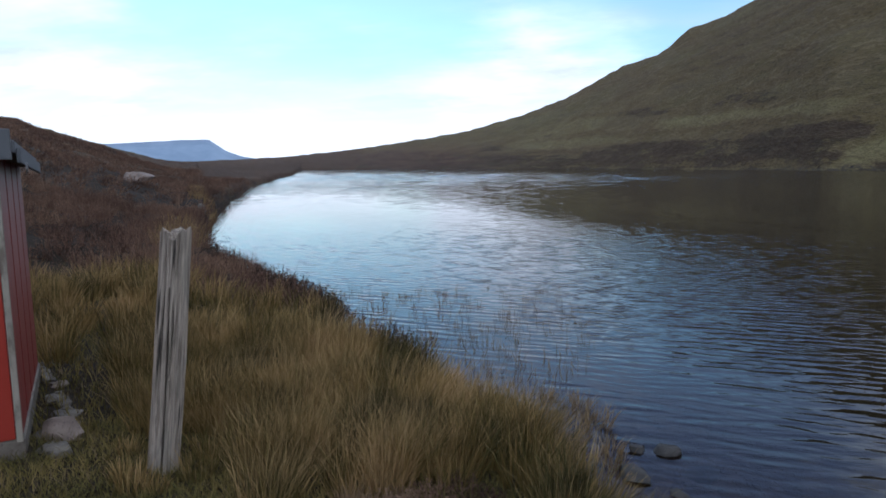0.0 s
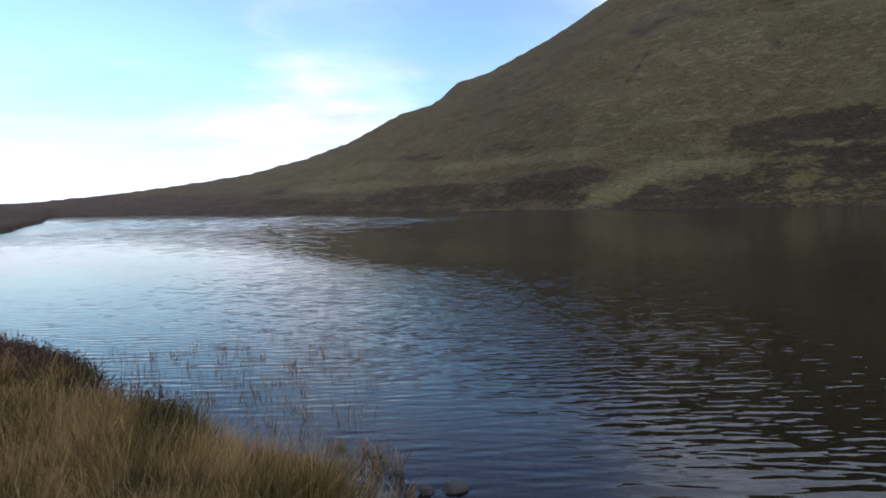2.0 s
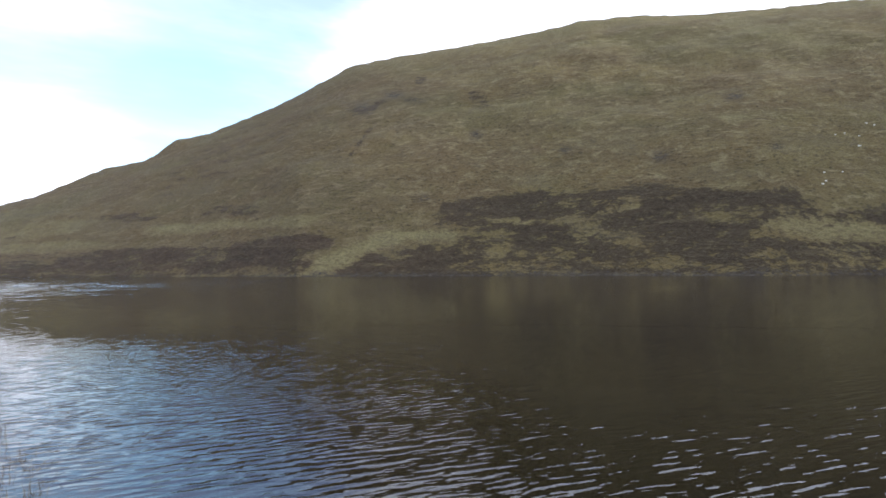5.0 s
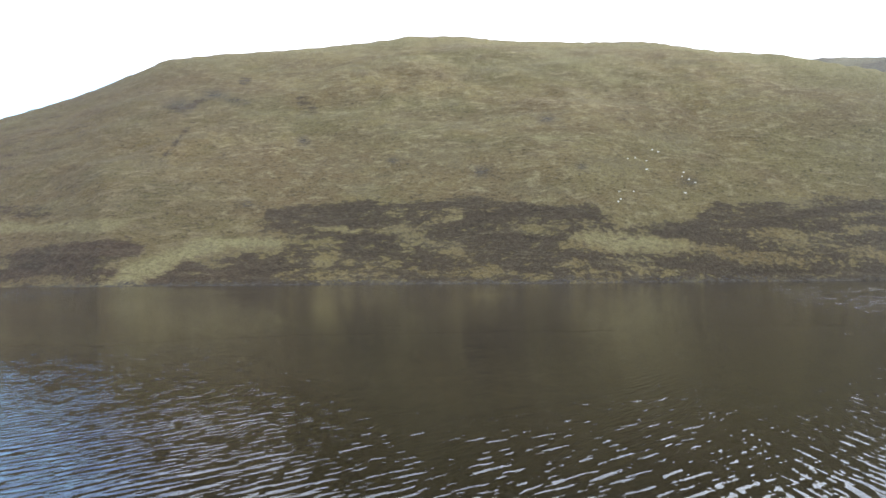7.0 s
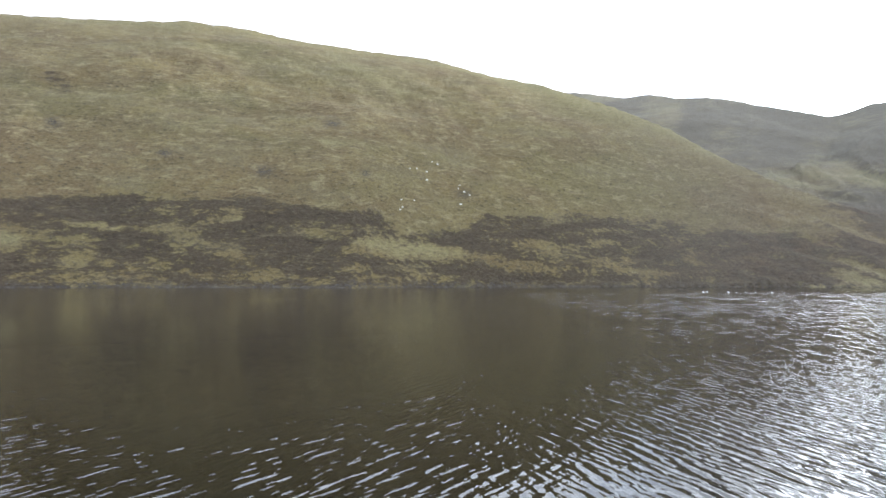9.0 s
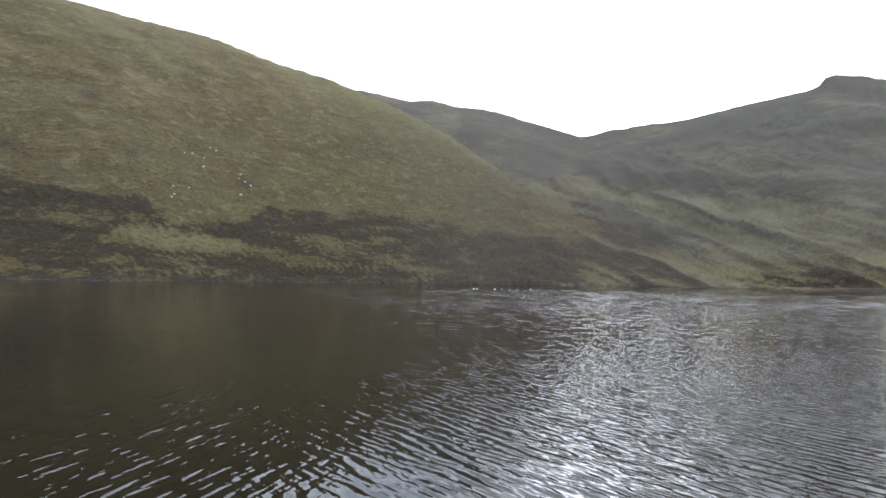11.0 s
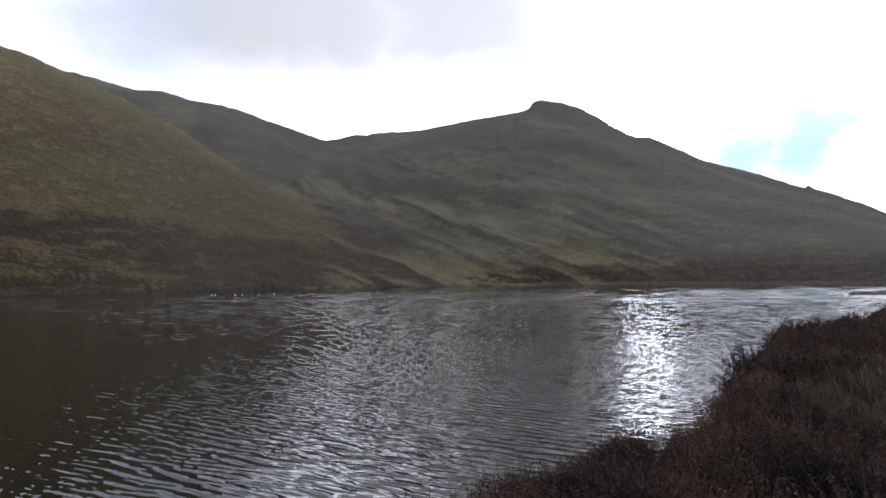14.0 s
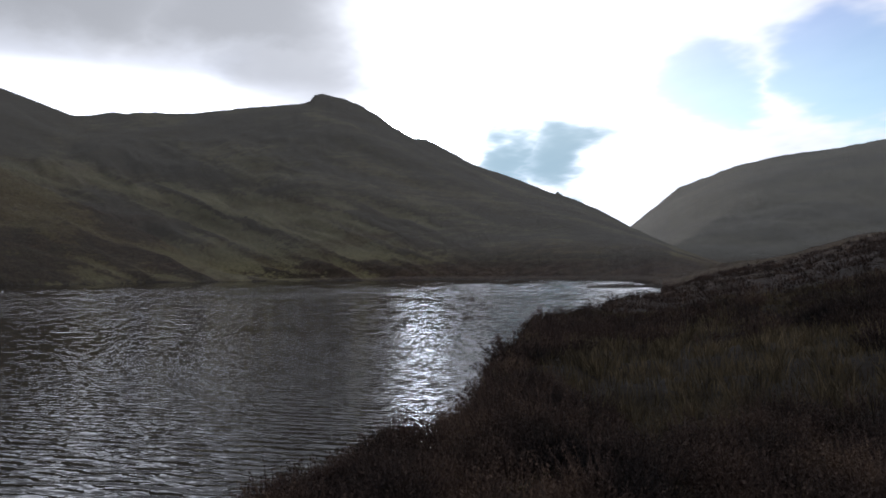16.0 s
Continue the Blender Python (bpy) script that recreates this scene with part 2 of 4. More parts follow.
def water_material():
    m, n, b = material("loch_water")
    p = n.add("ShaderNodeNewGeometry").outputs["Position"]
    # slope of the ripples: a few trains of short waves that run along the loch, bent and broken by noise
    gust = n.ramp(n.noise(n.mapping(p, (0, 0, 0), (0, 0, 0.6), (0.5, 1.6, 0)), 0.04, 3, 0.55), 0.28, 0.72)
    sx, sy = None, None
    out = n.vmath("LENGTH", p, out=1)
    open_water = n.ramp(out, 25.0, 100.0)
    flaw = n.ramp(n.noise(n.mapping(p, (7, 3, 0), (0, 0, 0.35), (0.5, 1.3, 0)), 0.10, 5, 0.68), 0.38, 0.62)
    # a breeze ruffles the water towards the head of the loch
    breath = n.math("MULTIPLY", n.math("SUBTRACT", n.noise(n.mapping(p, (0, 0, 0), (0, 0, -0.5), (0.6, 1.5, 0)), 0.08, 4, 0.6), 0.5), 22.0)
    ruffled = n.ramp(n.math("ADD", n.vmath("DOT_PRODUCT", p, (0.44, -0.90, 0.0), out=1), breath), 3.0, 16.0)
    outlet = n.ramp(n.vmath("DOT_PRODUCT", p, (0.978, -0.208, 0.0), out=1), 8.0, -8.0)
    rough = n.math("ADD", 0.42, n.math("MULTIPLY", n.math("MAXIMUM", ruffled, n.math("MULTIPLY", outlet, n.math("ADD", 0.4, n.math("MULTIPLY", n.ramp(out, 25.0, 70.0), 0.6)))), 0.58))
    still = n.math("MULTIPLY", n.math("SUBTRACT", 1.0, n.math("MAXIMUM", ruffled, outlet)), 0.85)
    # two wave courses, split along compass 76 from the camera, set for its view
    turned = n.vmath("DOT_PRODUCT", p, (0.24, -0.97, 0.0), out=1)
    east, west = n.ramp(turned, -2.8, 1.0), n.ramp(turned, 1.6, -2.0)
    trains = ((0.26, 184, 0.066, west), (0.19, 193, 0.072, west), (0.145, 177, 0.060, west), (0.10, 198, 0.050, west), (0.07, 186, 0.036, west),
              (0.25, 141, 0.066, east), (0.185, 149, 0.072, east), (0.14, 133, 0.060, east), (0.10, 154, 0.050, east), (0.07, 139, 0.036, east),
              (0.34, 152, 0.055, None), (0.52, 134, 0.075, None), (0.78, 146, 0.085, None), (1.15, 130, 0.090, None), (1.65, 142, 0.090, None),
              (2.4, 128, 0.090, None), (3.5, 138, 0.090, None), (5.2, 132, 0.090, None))
    for k, (length, course, steep, where) in enumerate(trains):
        # wave length is picked by distance from the camera, to stay visible in view
        reach = math.sqrt(length * (1375.0 if where else 3000.0))
        span = n.ramp(out, 2.2 * reach, reach)
        if where:
            span = n.math("MAXIMUM", span, still)
        if where is None:
            span = n.math("MULTIPLY", n.math("MULTIPLY", span, rough), n.ramp(out, 0.38 * reach, 0.85 * reach))
        else:
            span = n.math("MULTIPLY", span, where)
        w = (math.sin(radians(course)), math.cos(radians(course)), 0.0)
        bend = n.math("MULTIPLY", n.noise(n.mapping(p, (5 * k, 3 * k, 0), (0, 0, 0), (1, 1, 0)), 0.20 / length, 2, 0.55), 5.0 if where else 1.2)
        power = n.ramp(n.noise(n.mapping(p, (9 * k, 7, 0), (0, 0, 0), (1, 1, 0)), (0.34 if where else 0.55) / length, 2, 0.5), *((0.36, 0.66) if where else (0.46, 0.66)))
        phase = n.math("ADD", n.math("MULTIPLY", n.vmath("DOT_PRODUCT", p, w, out=1), 2 * math.pi / length), bend)
        s = n.math("MULTIPLY", n.math("MULTIPLY", n.math("SINE", phase), power), steep * 2.0)
        s = n.math("MULTIPLY", s, span)
        ax, ay = n.math("MULTIPLY", s, w[0]), n.math("MULTIPLY", s, w[1])
        sx = ax if sx is None else n.math("ADD", sx, ax)
        sy = ay if sy is None else n.math("ADD", sy, ay)
    # the near bank shelters the outlet end, and the shallows by the reeds
    lee = n.ramp(n.vmath("DOT_PRODUCT", p, (-0.45, 0.89, 0.0), out=1), 28.0, -4.0)
    lee = n.math("MAXIMUM", lee, n.math("MULTIPLY", n.ramp(out, 35.0, 130.0), 0.75))
    shallows = n.math("ADD", 0.75, n.math("MULTIPLY", n.ramp(n.vmath("DOT_PRODUCT", p, (0.94, 0.34, 0.0), out=1), 0.0, 5.5), 0.25))
    amp = n.math("MULTIPLY", n.math("ADD", n.math("ADD", 0.55, n.math("MULTIPLY", n.math("SUBTRACT", flaw, 0.5), n.math("MULTIPLY", open_water, 0.9))), n.math("MULTIPLY", gust, 0.5)), n.math("ADD", 0.27, n.math("MULTIPLY", lee, 0.70)))
    inshore = n.math("ADD", 0.50, n.math("MULTIPLY", n.ramp(out, 5.2, 10.5), 0.50))
    amp = n.math("MULTIPLY", n.math("MULTIPLY", amp, inshore), shallows)
    amp = n.math("MULTIPLY", amp, n.math("SUBTRACT", 1.0, n.math("MULTIPLY", n.math("MULTIPLY", n.ramp(turned, -1.5, -6.5), n.ramp(n.vmath("DOT_PRODUCT", p, (0.883, -0.469, 0.0), out=1), 0.0, 4.5)), 0.58)))
    amp = n.math("MULTIPLY", amp, n.math("SUBTRACT", n.math("ADD", 1.0, n.math("MULTIPLY", ruffled, 0.95)), n.math("MULTIPLY", n.ramp(n.vmath("DOT_PRODUCT", p, (-0.515, -0.857, 0.0), out=1), 0.0, 4.0), 0.60)))
    amp = n.math("MULTIPLY", amp, n.math("ADD", 1.0, n.math("MULTIPLY", n.math("MULTIPLY", outlet, n.ramp(out, 40.0, 130.0)), 0.8)))
    sx, sy = n.math("MULTIPLY", sx, amp), n.math("MULTIPLY", sy, amp)
    # far out the wave slopes are clamped and folded to face the camera's standpoint
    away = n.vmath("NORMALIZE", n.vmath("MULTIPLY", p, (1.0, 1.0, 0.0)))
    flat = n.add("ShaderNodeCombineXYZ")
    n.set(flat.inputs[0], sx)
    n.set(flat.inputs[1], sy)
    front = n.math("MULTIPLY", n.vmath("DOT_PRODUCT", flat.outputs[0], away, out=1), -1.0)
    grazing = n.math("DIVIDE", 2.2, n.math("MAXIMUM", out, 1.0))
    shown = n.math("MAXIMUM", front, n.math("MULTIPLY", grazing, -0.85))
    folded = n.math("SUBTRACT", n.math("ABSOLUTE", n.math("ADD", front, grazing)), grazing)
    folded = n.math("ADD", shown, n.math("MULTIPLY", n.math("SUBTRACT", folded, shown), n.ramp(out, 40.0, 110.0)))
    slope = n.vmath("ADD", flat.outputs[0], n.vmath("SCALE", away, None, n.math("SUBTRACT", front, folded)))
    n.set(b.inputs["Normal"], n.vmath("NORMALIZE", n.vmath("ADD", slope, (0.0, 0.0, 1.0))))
    b.inputs["Base Color"].default_value = (0.38, 0.22, 0.13, 1)
    n.set(b.inputs["Roughness"], n.math("ADD", 0.02, n.math("MULTIPLY", open_water, 0.05)))
    b.inputs["IOR"].default_value = 1.333
    b.inputs["Transmission Weight"].default_value = 1.0
    return m


GROUND, WATER = ground_material(), water_material()


# ---------------------------------------------------------------- land form
def hash2(ix, iy, seed):
    h = (ix * 374761393 + iy * 668265263 + seed * 974634777) & 0x7FFFFFFF
    h = ((h ^ (h >> 13)) * 1274126177) & 0x7FFFFFFF
    h = h ^ (h >> 16)
    return (h & 0xFFFF) / 65535.0


def vnoise(x, y, seed=0):
    ix, iy = np.floor(x).astype(np.int64), np.floor(y).astype(np.int64)
    fx, fy = x - ix, y - iy
    fx, fy = fx * fx * (3 - 2 * fx), fy * fy * (3 - 2 * fy)
    a, b = hash2(ix, iy, seed), hash2(ix + 1, iy, seed)
    c, d = hash2(ix, iy + 1, seed), hash2(ix + 1, iy + 1, seed)
    return (a * (1 - fx) + b * fx) * (1 - fy) + (c * (1 - fx) + d * fx) * fy


def fbm(x, y, octaves=4, seed=0, gain=0.5):
    total, amp, norm = 0.0, 1.0, 0.0
    for k in range(octaves):
        total = total + amp * vnoise(x, y, seed + k)
        norm += amp
        x, y, amp = x * 2.03 + 11.3, y * 2.03 + 5.7, amp * gain
    return total / norm * 2 - 1


def sstep(a, b, x):
    t = np.clip((x - a) / (b - a), 0, 1)
    return t * t * (3 - 2 * t)


def table(az, pairs):
    xs, ys = zip(*pairs)
    return np.interp(az, xs, ys)


# near bank's edge and far shore, by compass
NEAR = [(-60, 400), (-31.7, 400), (-31.6, 16), (-31, 13.2), (-29, 11.7), (-26, 9.7), (-22, 8.2), (-20, 6.9), (-15, 6.1), (-11, 5.4),
        (-7, 4.9), (-1.5, 4.5), (0, 4.1), (5, 3.3), (30, 3.6), (60, 4.2), (90, 5.0), (105, 5.2), (111, 5.2), (116, 5.9), (121, 6.7),
        (124, 7.4), (125.8, 7.5), (127.5, 6.6), (129.8, 7.6), (132.6, 9.0), (133.6, 11), (134.2, 13.5), (136, 16), (139, 24),
        (144, 34), (148, 52), (149.2, 57), (149.3, 400), (400, 400)]
FAR = [(-60, 15), (-33, 20), (-31.6, 25), (-30, 38), (-28.2, 58), (-25.9, 97), (-23.8, 168), (-23.3, 385), (-15, 420), (0, 395),
       (20, 255), (40, 250), (60, 232), (75, 285), (90, 350), (105, 410), (120, 315), (135, 250), (141, 200), (144, 180),
       (147, 140), (148.6, 92), (150, 79), (156, 70), (400, 60)]
# ridges: compass, angle above the eye, distance
MAIN = [(-60, -0.1, 1500), (-40, 0.2, 1300), (-31.3, 0.5, 1000), (-28, 0.65, 900), (-24.8, 0.84, 880), (-20, 1.32, 860),
        (-15, 2.0, 840), (-8.4, 3.1, 800), (-3.4, 4.5, 770), (0, 5.75, 750), (4.7, 8.25, 720), (7.6, 9.05, 700), (8.3, 9.5, 700),
        (9.9, 10.9, 690), (12.6, 11.7, 680), (17.9, 14.15, 660), (23.6, 17.3, 640), (24.8, 18.0, 640), (29.4, 18.95, 640),
        (36.2, 19.9, 640), (41.2, 20.6, 640), (45.3, 21.2, 640), (49.2, 21.3, 640), (59, 20.4, 640), (66.8, 19.75, 640),
        (72.4, 18.3, 620), (77, 17.4, 600), (83, 15.3, 570), (87.7, 13.1, 540), (93, 9.75, 510), (98.4, 6.7, 500), (102.5, 4.8, 500),
        (106.3, 3.0, 490), (109.5, 1.4, 480), (112, 0.0, 460), (114, -0.4, 440), (400, -0.4, 440)]
BACK = [(-60, -5, 1250), (50, -5, 1250), (60, 8, 1250), (77, 17.0, 1200), (80, 16.7, 1200), (84.2, 15.9, 1180), (86.5, 15.95, 1180), (91, 15.35, 1150),
        (97, 13.8, 1120), (99.6, 12.8, 1100), (104, 10.5, 1050), (110, 7, 980), (118, 2, 900), (125, -2, 900), (126, -5, 900), (400, -5, 900)]
PEAK = [(-60, -5, 1250), (80, -5, 1250), (90, 9, 1250), (96, 11.6, 1200), (99.5, 12.8, 1180), (104, 13.55, 1120), (108, 13.7, 1080), (113.3, 14.6, 1050), (117.9, 15.2, 1000),
        (118.5, 15.35, 990), (118.8, 15.95, 990), (119.6, 16.05, 990), (120.7, 15.85, 985), (121.7, 15.6, 980), (122.8, 15.2, 975), (124.4, 14.35, 960), (126, 13.25, 950), (127.6, 12.35, 940), (128.8, 12.3, 930), (131, 11.1, 900),
        (133.2, 9.9, 870), (136.8, 8.6, 820), (140.4, 7.1, 780), (140.6, 7.35, 780), (141, 7.0, 780), (143.9, 5.7, 740), (146.8, 4.0, 700), (150, 2.2, 650), (154, 0.6, 600),
        (160, -1.2, 560), (165, -5, 560), (400, -5, 560)]
RIGHT = [(-60, -1, 1700), (-46, -5, 1700), (134, -5, 1700), (140, -1, 1700), (143, 1.0, 1700), (146.7, 3.9, 1700), (150.8, 7.2, 1700), (155.2, 8.7, 1700), (159, 9.3, 1700), (162, 9.35, 1700),
         (165.6, 9.7, 1700), (175, 10.0, 1700), (200, 8, 1700), (230, 3, 1700), (300, -1, 1700), (400, -1, 1700)]
# moor behind and beside the camera: compass, height, distance of its brow
MOOR = [(-60, 9.5, 95), (-44.4, 8.1, 92), (-43.2, 7.2, 94), (-41.8, 6.6, 96), (-39.2, 5.8, 104), (-36.8, 4.7, 118), (-34.4, 3.6, 140), (-31.3, 3.2, 180),
        (-28, 0.6, 200), (148, 0.6, 200), (150.6, 1.0, 170), (153, 3.2, 160), (155, 3.9, 150), (157, 4.6, 145), (159, 5.4, 140), (161, 6.6, 135), (163, 7.8, 130), (165.4, 8.4, 125),
        (180, 11, 115), (240, 12, 105), (300, 9.5, 95)]


# heather and pale grass on the long hill: compass, angle above the eye, half width and height, slant, strength
HEATHS = [(46, 5.8, 11, 1.3, 0.01, 0.9), (76, 4.8, 6, 1.2, 0.02, 0.8), (16, 1.5, 7.2, 1.3, 0.17, 1.0), (28.5, 0.8, 6.5, 1.0, 0.06, 0.95),
          (8, 1.2, 7, 0.9, 0.05, 0.85), (-4.6, 1.7, 2.4, 0.5, 0.1, 0.7), (5.8, 4.3, 3.2, 0.5, 0.12, 0.65), (15, 5.3, 2.6, 0.5, 0.05, 0.6),
          (15, 10.5, 7, 2.0, 0.6, 0.36), (31, 17.0, 1.2, 0.35, 0.1, 0.7), (26.3, 14.5, 1.6, 0.4, 0.3, 0.7), (36.3, 15.2, 1.2, 1.0, 0, 0.5)]
PALES = [(24.6, 1.5, 3.6, 0.9, 0.45, 1.0), (29.5, 3.1, 4.2, 0.6, 0.05, 1.0), (13.2, 3.9, 5.0, 0.42, 0.10, 0.75), (0.5, 1.9, 4.5, 0.35, 0.05, 0.65),
         (0, 3.1, 5, 0.5, 0.25, 0.4), (19, 4.3, 3, 0.5, 0.08, 0.6), (65.3, 2.9, 5.2, 0.75, -0.1, 0.9), (39.4, 4.4, 2, 0.2, -0.05, 0.6),
         (48.3, 5.1, 2.2, 0.2, 0.08, 0.5), (58, 12.4, 1.7, 0.45, 0, 0.6), (101.5, 2.6, 3.5, 0.55, -0.75, 0.7)]


def wrapped(az, rows, lo=-60.0):
    return (az - lo) % 360 + lo


def slope_to(az, r, rows, foot, round_=0.22):
    el = table(az, [(a, b) for a, b, c in rows])
    R = table(az, [(a, c) for a, b, c in rows])
    s = (r - foot) / np.maximum(R - foot, 60)
    soft = sum(table(az + k, [(a, b) for a, b, c in rows]) for k in (-4.5, -3, -1.5, 0, 1.5, 3, 4.5)) / 7
    el = soft + (el - soft + 0.08 * fbm(az * 1.9, az * 0 + rows[3][2], 4, 15)) * sstep(0.82, 1.0, s)
    H = EYE + R * np.tan(np.radians(el))
    up = s + round_ * s * (1 - s)
    down = 1 - 0.12 * (s - 1) - 0.9 * (s - 1) ** 2
    z = np.where(s < 0, -20 + 0 * s, np.where(s < 1, H * np.clip(up, 0, 2), H * down))
    return np.where(H > 0, z, -20), s, np.maximum(H, 0)


def land(az, r):
    """Height, and cover of heather, straw and stone, at compass az and distance r."""
    az = wrapped(az, None)
    x, y = r * np.sin(np.radians(az)), r * np.cos(np.radians(az))
    near = table(az, NEAR) * (1 + 0.035 * fbm(az * 0.45, az * 0, 3, 5))
    foot = table(az, FAR)
    far = foot * (1 + 0.008 * fbm(az * 1.3, az * 0, 3, 9))
    H, R = table(az, [(a, b) for a, b, c in MOOR]), table(az, [(a, c) for a, b, c in MOOR])
    d = near - r
    bank = np.where(d > 0, 0.50 * (1 - np.exp(-np.maximum(d, 0) / 0.45)) + 0.02, -0.05 + 0.30 * d)
    hump = fbm(x * 0.55, y * 0.55, 3, 21)
    lump = (fbm(x * 1.1, y * 1.1, 3, 25) + 1.3 * fbm(x * 0.42, y * 0.42, 2, 27)) * np.maximum(sstep(94, 108, az), 0.6 * sstep(5.5, 8, r) * (az < 40))
    bank = bank + np.where(d > 0, (0.09 * hump + 0.19 * lump) * np.minimum(1, np.maximum(d, 0)), 0)
    s = np.clip((r - 7) / (R - 7), 0, None)
    rise = np.where(s < 1, s + 0.25 * s * (1 - s), np.maximum(0.2, 1 - 0.6 * (s - 1) ** 2))
    moor = np.maximum(H - 0.55, 0) * rise * (1 + 0.05 * fbm(x * 0.06, y * 0.06, 4, 31) * sstep(10, 40, r))
    moor = moor + 0.35 * sstep(10, 60, r) * fbm(x * 0.25, y * 0.25, 4, 35) * (H > 1)
    zn = bank + np.where(d > 0, moor, 0)
    # far side
    e = r - far
    shore = np.where(e > 0, 0.12 + 0.7 * (1 - np.exp(-np.maximum(e, 0) / 3.0)) + 0.004 * e, 0.10 * e)
    zm, sm, Hm = slope_to(az, r, MAIN, np.where(az < -19, np.maximum(foot, 340), foot))
    zb, sb, Hb = slope_to(az, r, BACK, 520 + 0 * az)
    zp, sp, Hp = slope_to(az, r, PEAK, foot + 45, 0.1)
    zr, sr, Hr = slope_to(az, r, RIGHT, 800 + 0 * az)
    gully = fbm(x * 0.011 + 3, y * 0.011, 5, 41)
    ridge_ = 1 - np.abs(fbm(x * 0.006, y * 0.006, 4, 47))
    inner = np.clip(sm, 0, 1) * np.clip(1 - sm, 0, 1) * 4
    zm = zm + Hm * 0.042 * gully * inner + Hm * (0.003 + 0.006 * inner) * fbm(x * 0.05, y * 0.05, 4, 43)
    inb = np.clip(sb, 0, 1) * np.clip(1 - sb, 0, 1) * 4
    zb = zb + Hb * 0.07 * (ridge_ - 0.7) * inb
    inp = np.clip(sp, 0, 1) * np.clip(1 - sp, 0, 1) * 4
    moraine = 1 - np.abs(fbm(x * 0.0035 + 2, y * 0.022, 4, 53))
    zp = zp + 26 * (moraine - 0.75) * sstep(0.02, 0.15, sp) * sstep(0.75, 0.35, sp) * sstep(128, 112, az)
    zp = zp + Hp * 0.07 * (ridge_ - 0.75) * inp + Hp * 0.03 * gully * inp
    zr = zr + Hr * 0.05 * gully * np.clip(1 - sr, 0, 1)
    zf = np.maximum.reduce([shore, np.where(e > 0, zm, -5), np.where(e > 0, zb, -5), np.where(e > 0, zp, -5), np.where(e > 0, zr, -5)])
    # a low spit at the loch's head
    spit = 0.28 * np.exp(-((r - 100) / 5) ** 2) * sstep(142.4, 143.4, az) * (az < 160) - 0.02
    mid = np.sqrt(near * far)
    open_ = near < far
    z = np.where(open_, np.where(r < mid, zn, zf), np.maximum(zn, zf))
    z = np.where(open_ & (r > mid) & (r < far), np.maximum(z, -4), z)
    z = np.where(open_ & (spit > 0.02) & (az > 140), np.maximum(z, spit), z)
    z = np.maximum(z, -4)
    # cover
    farside = np.where(open_, r > np.where(az < -23.4, 190, mid), r > np.where(az > 100, 120, 300)) * 1.0
    rel = z / np.maximum(Hm, 20)
    arc = np.radians(az) * 400
    n1 = fbm(arc * 0.012, z * 0.035, 5, 61)
    n2 = fbm(arc * 0.035, z * 0.13, 4, 67)
    n3 = fbm(arc * 0.10, z * 0.40, 4, 71)
    up = np.degrees(np.arctan2(z - EYE, r))
    waz, wup = az + 1.5 * fbm(az * 0.5, up * 1.3, 4, 101), up + 0.42 * fbm(az * 0.5, up * 1.3, 4, 107)

    def patches(rows):
        """Patches of cover on the hill: compass, angle above the eye, half width and height, slant, strength."""
        total = 0 * az
        for a, b, w, h, k, q in rows:
            away = np.hypot((waz - a) / w, (wup - b - k * (az - a)) / h)
            total = np.maximum(total, q * sstep(1.3, 0.7, away))
        return total
    brow = table(az, [(-60, 0.8), (14, 0.8), (30, 0.9), (33, 6.2), (40, 6.9), (50, 7.3), (57, 6.6), (62, 6.0), (64.5, 4.4), (69, 4.6), (72, 6.1),
                      (80, 6.2), (88, 5.4), (97, 3.6), (104, 1.4), (108, 0.6), (400, 0.6)])
    streaks = fbm(arc * 0.034 + up * 0.9, up * 1.5 - arc * 0.012, 3, 113)
    band = sstep(0.55, -0.45, wup - brow + 0.25 * n2) * (0.88 - 0.15 * sstep(0.62, 0.35, wup / brow) * sstep(110, 30, az) - 0.42 * sstep(0.10, 0.45, streaks))
    band = np.maximum(band, patches(HEATHS))
    pales = patches(PALES)
    patch = pales * (0.8 + 0.4 * n2)
    band = np.clip(band * (0.92 - 0.34 * sstep(0.0, 0.5, n2)), 0, 1) * (1 - 0.85 * pales)
    band = np.maximum(band, 0.42 * sstep(1.7, 0.3, up) * (1 - pales) + 0.28 * sstep(8, -4, az))
    is_main = (zm >= zf - 0.01)
    heather = np.where(farside > 0.5, np.where(is_main, band * (1 - patch), 0.42 + 0.8 * fbm(x * 0.006, y * 0.024, 5, 75) + 0.2 * sstep(30, 5, z)), np.where(r > 70, 0.45 + 0.3 * hump, 0.8 + 0.5 * hump))
    pale = np.where(farside > 0.5, np.clip(patch + 0.25 * sstep(0.05, 0.4, n2), 0, 1), 0.2)
    crag = sum(np.exp(-((az - a) / w) ** 2 - ((up - b) / h) ** 2) for a, b, w, h in (
        (25.9, 14.4, 1.0, 0.5), (28.5, 15.6, 0.8, 0.3), (36, 12.2, 0.5, 0.4), (31.2, 6.6, 0.6, 0.3), (52, 9.6, 0.8, 0.4), (30.3, 15.2, 1.0, 0.25),
        (58, 14.0, 0.7, 0.3), (61, 9.8, 0.5, 0.3), (44, 10.6, 0.6, 0.3), (70, 8.0, 0.8, 0.3)))

    def line(a0, b0, a1, b1, w):
        t = np.clip(((az - a0) * (a1 - a0) + (up - b0) * (b1 - b0)) / ((a1 - a0) ** 2 + (b1 - b0) ** 2), 0, 1)
        return np.exp(-(np.hypot(az - a0 - t * (a1 - a0), up - b0 - t * (b1 - b0)) / w) ** 2)
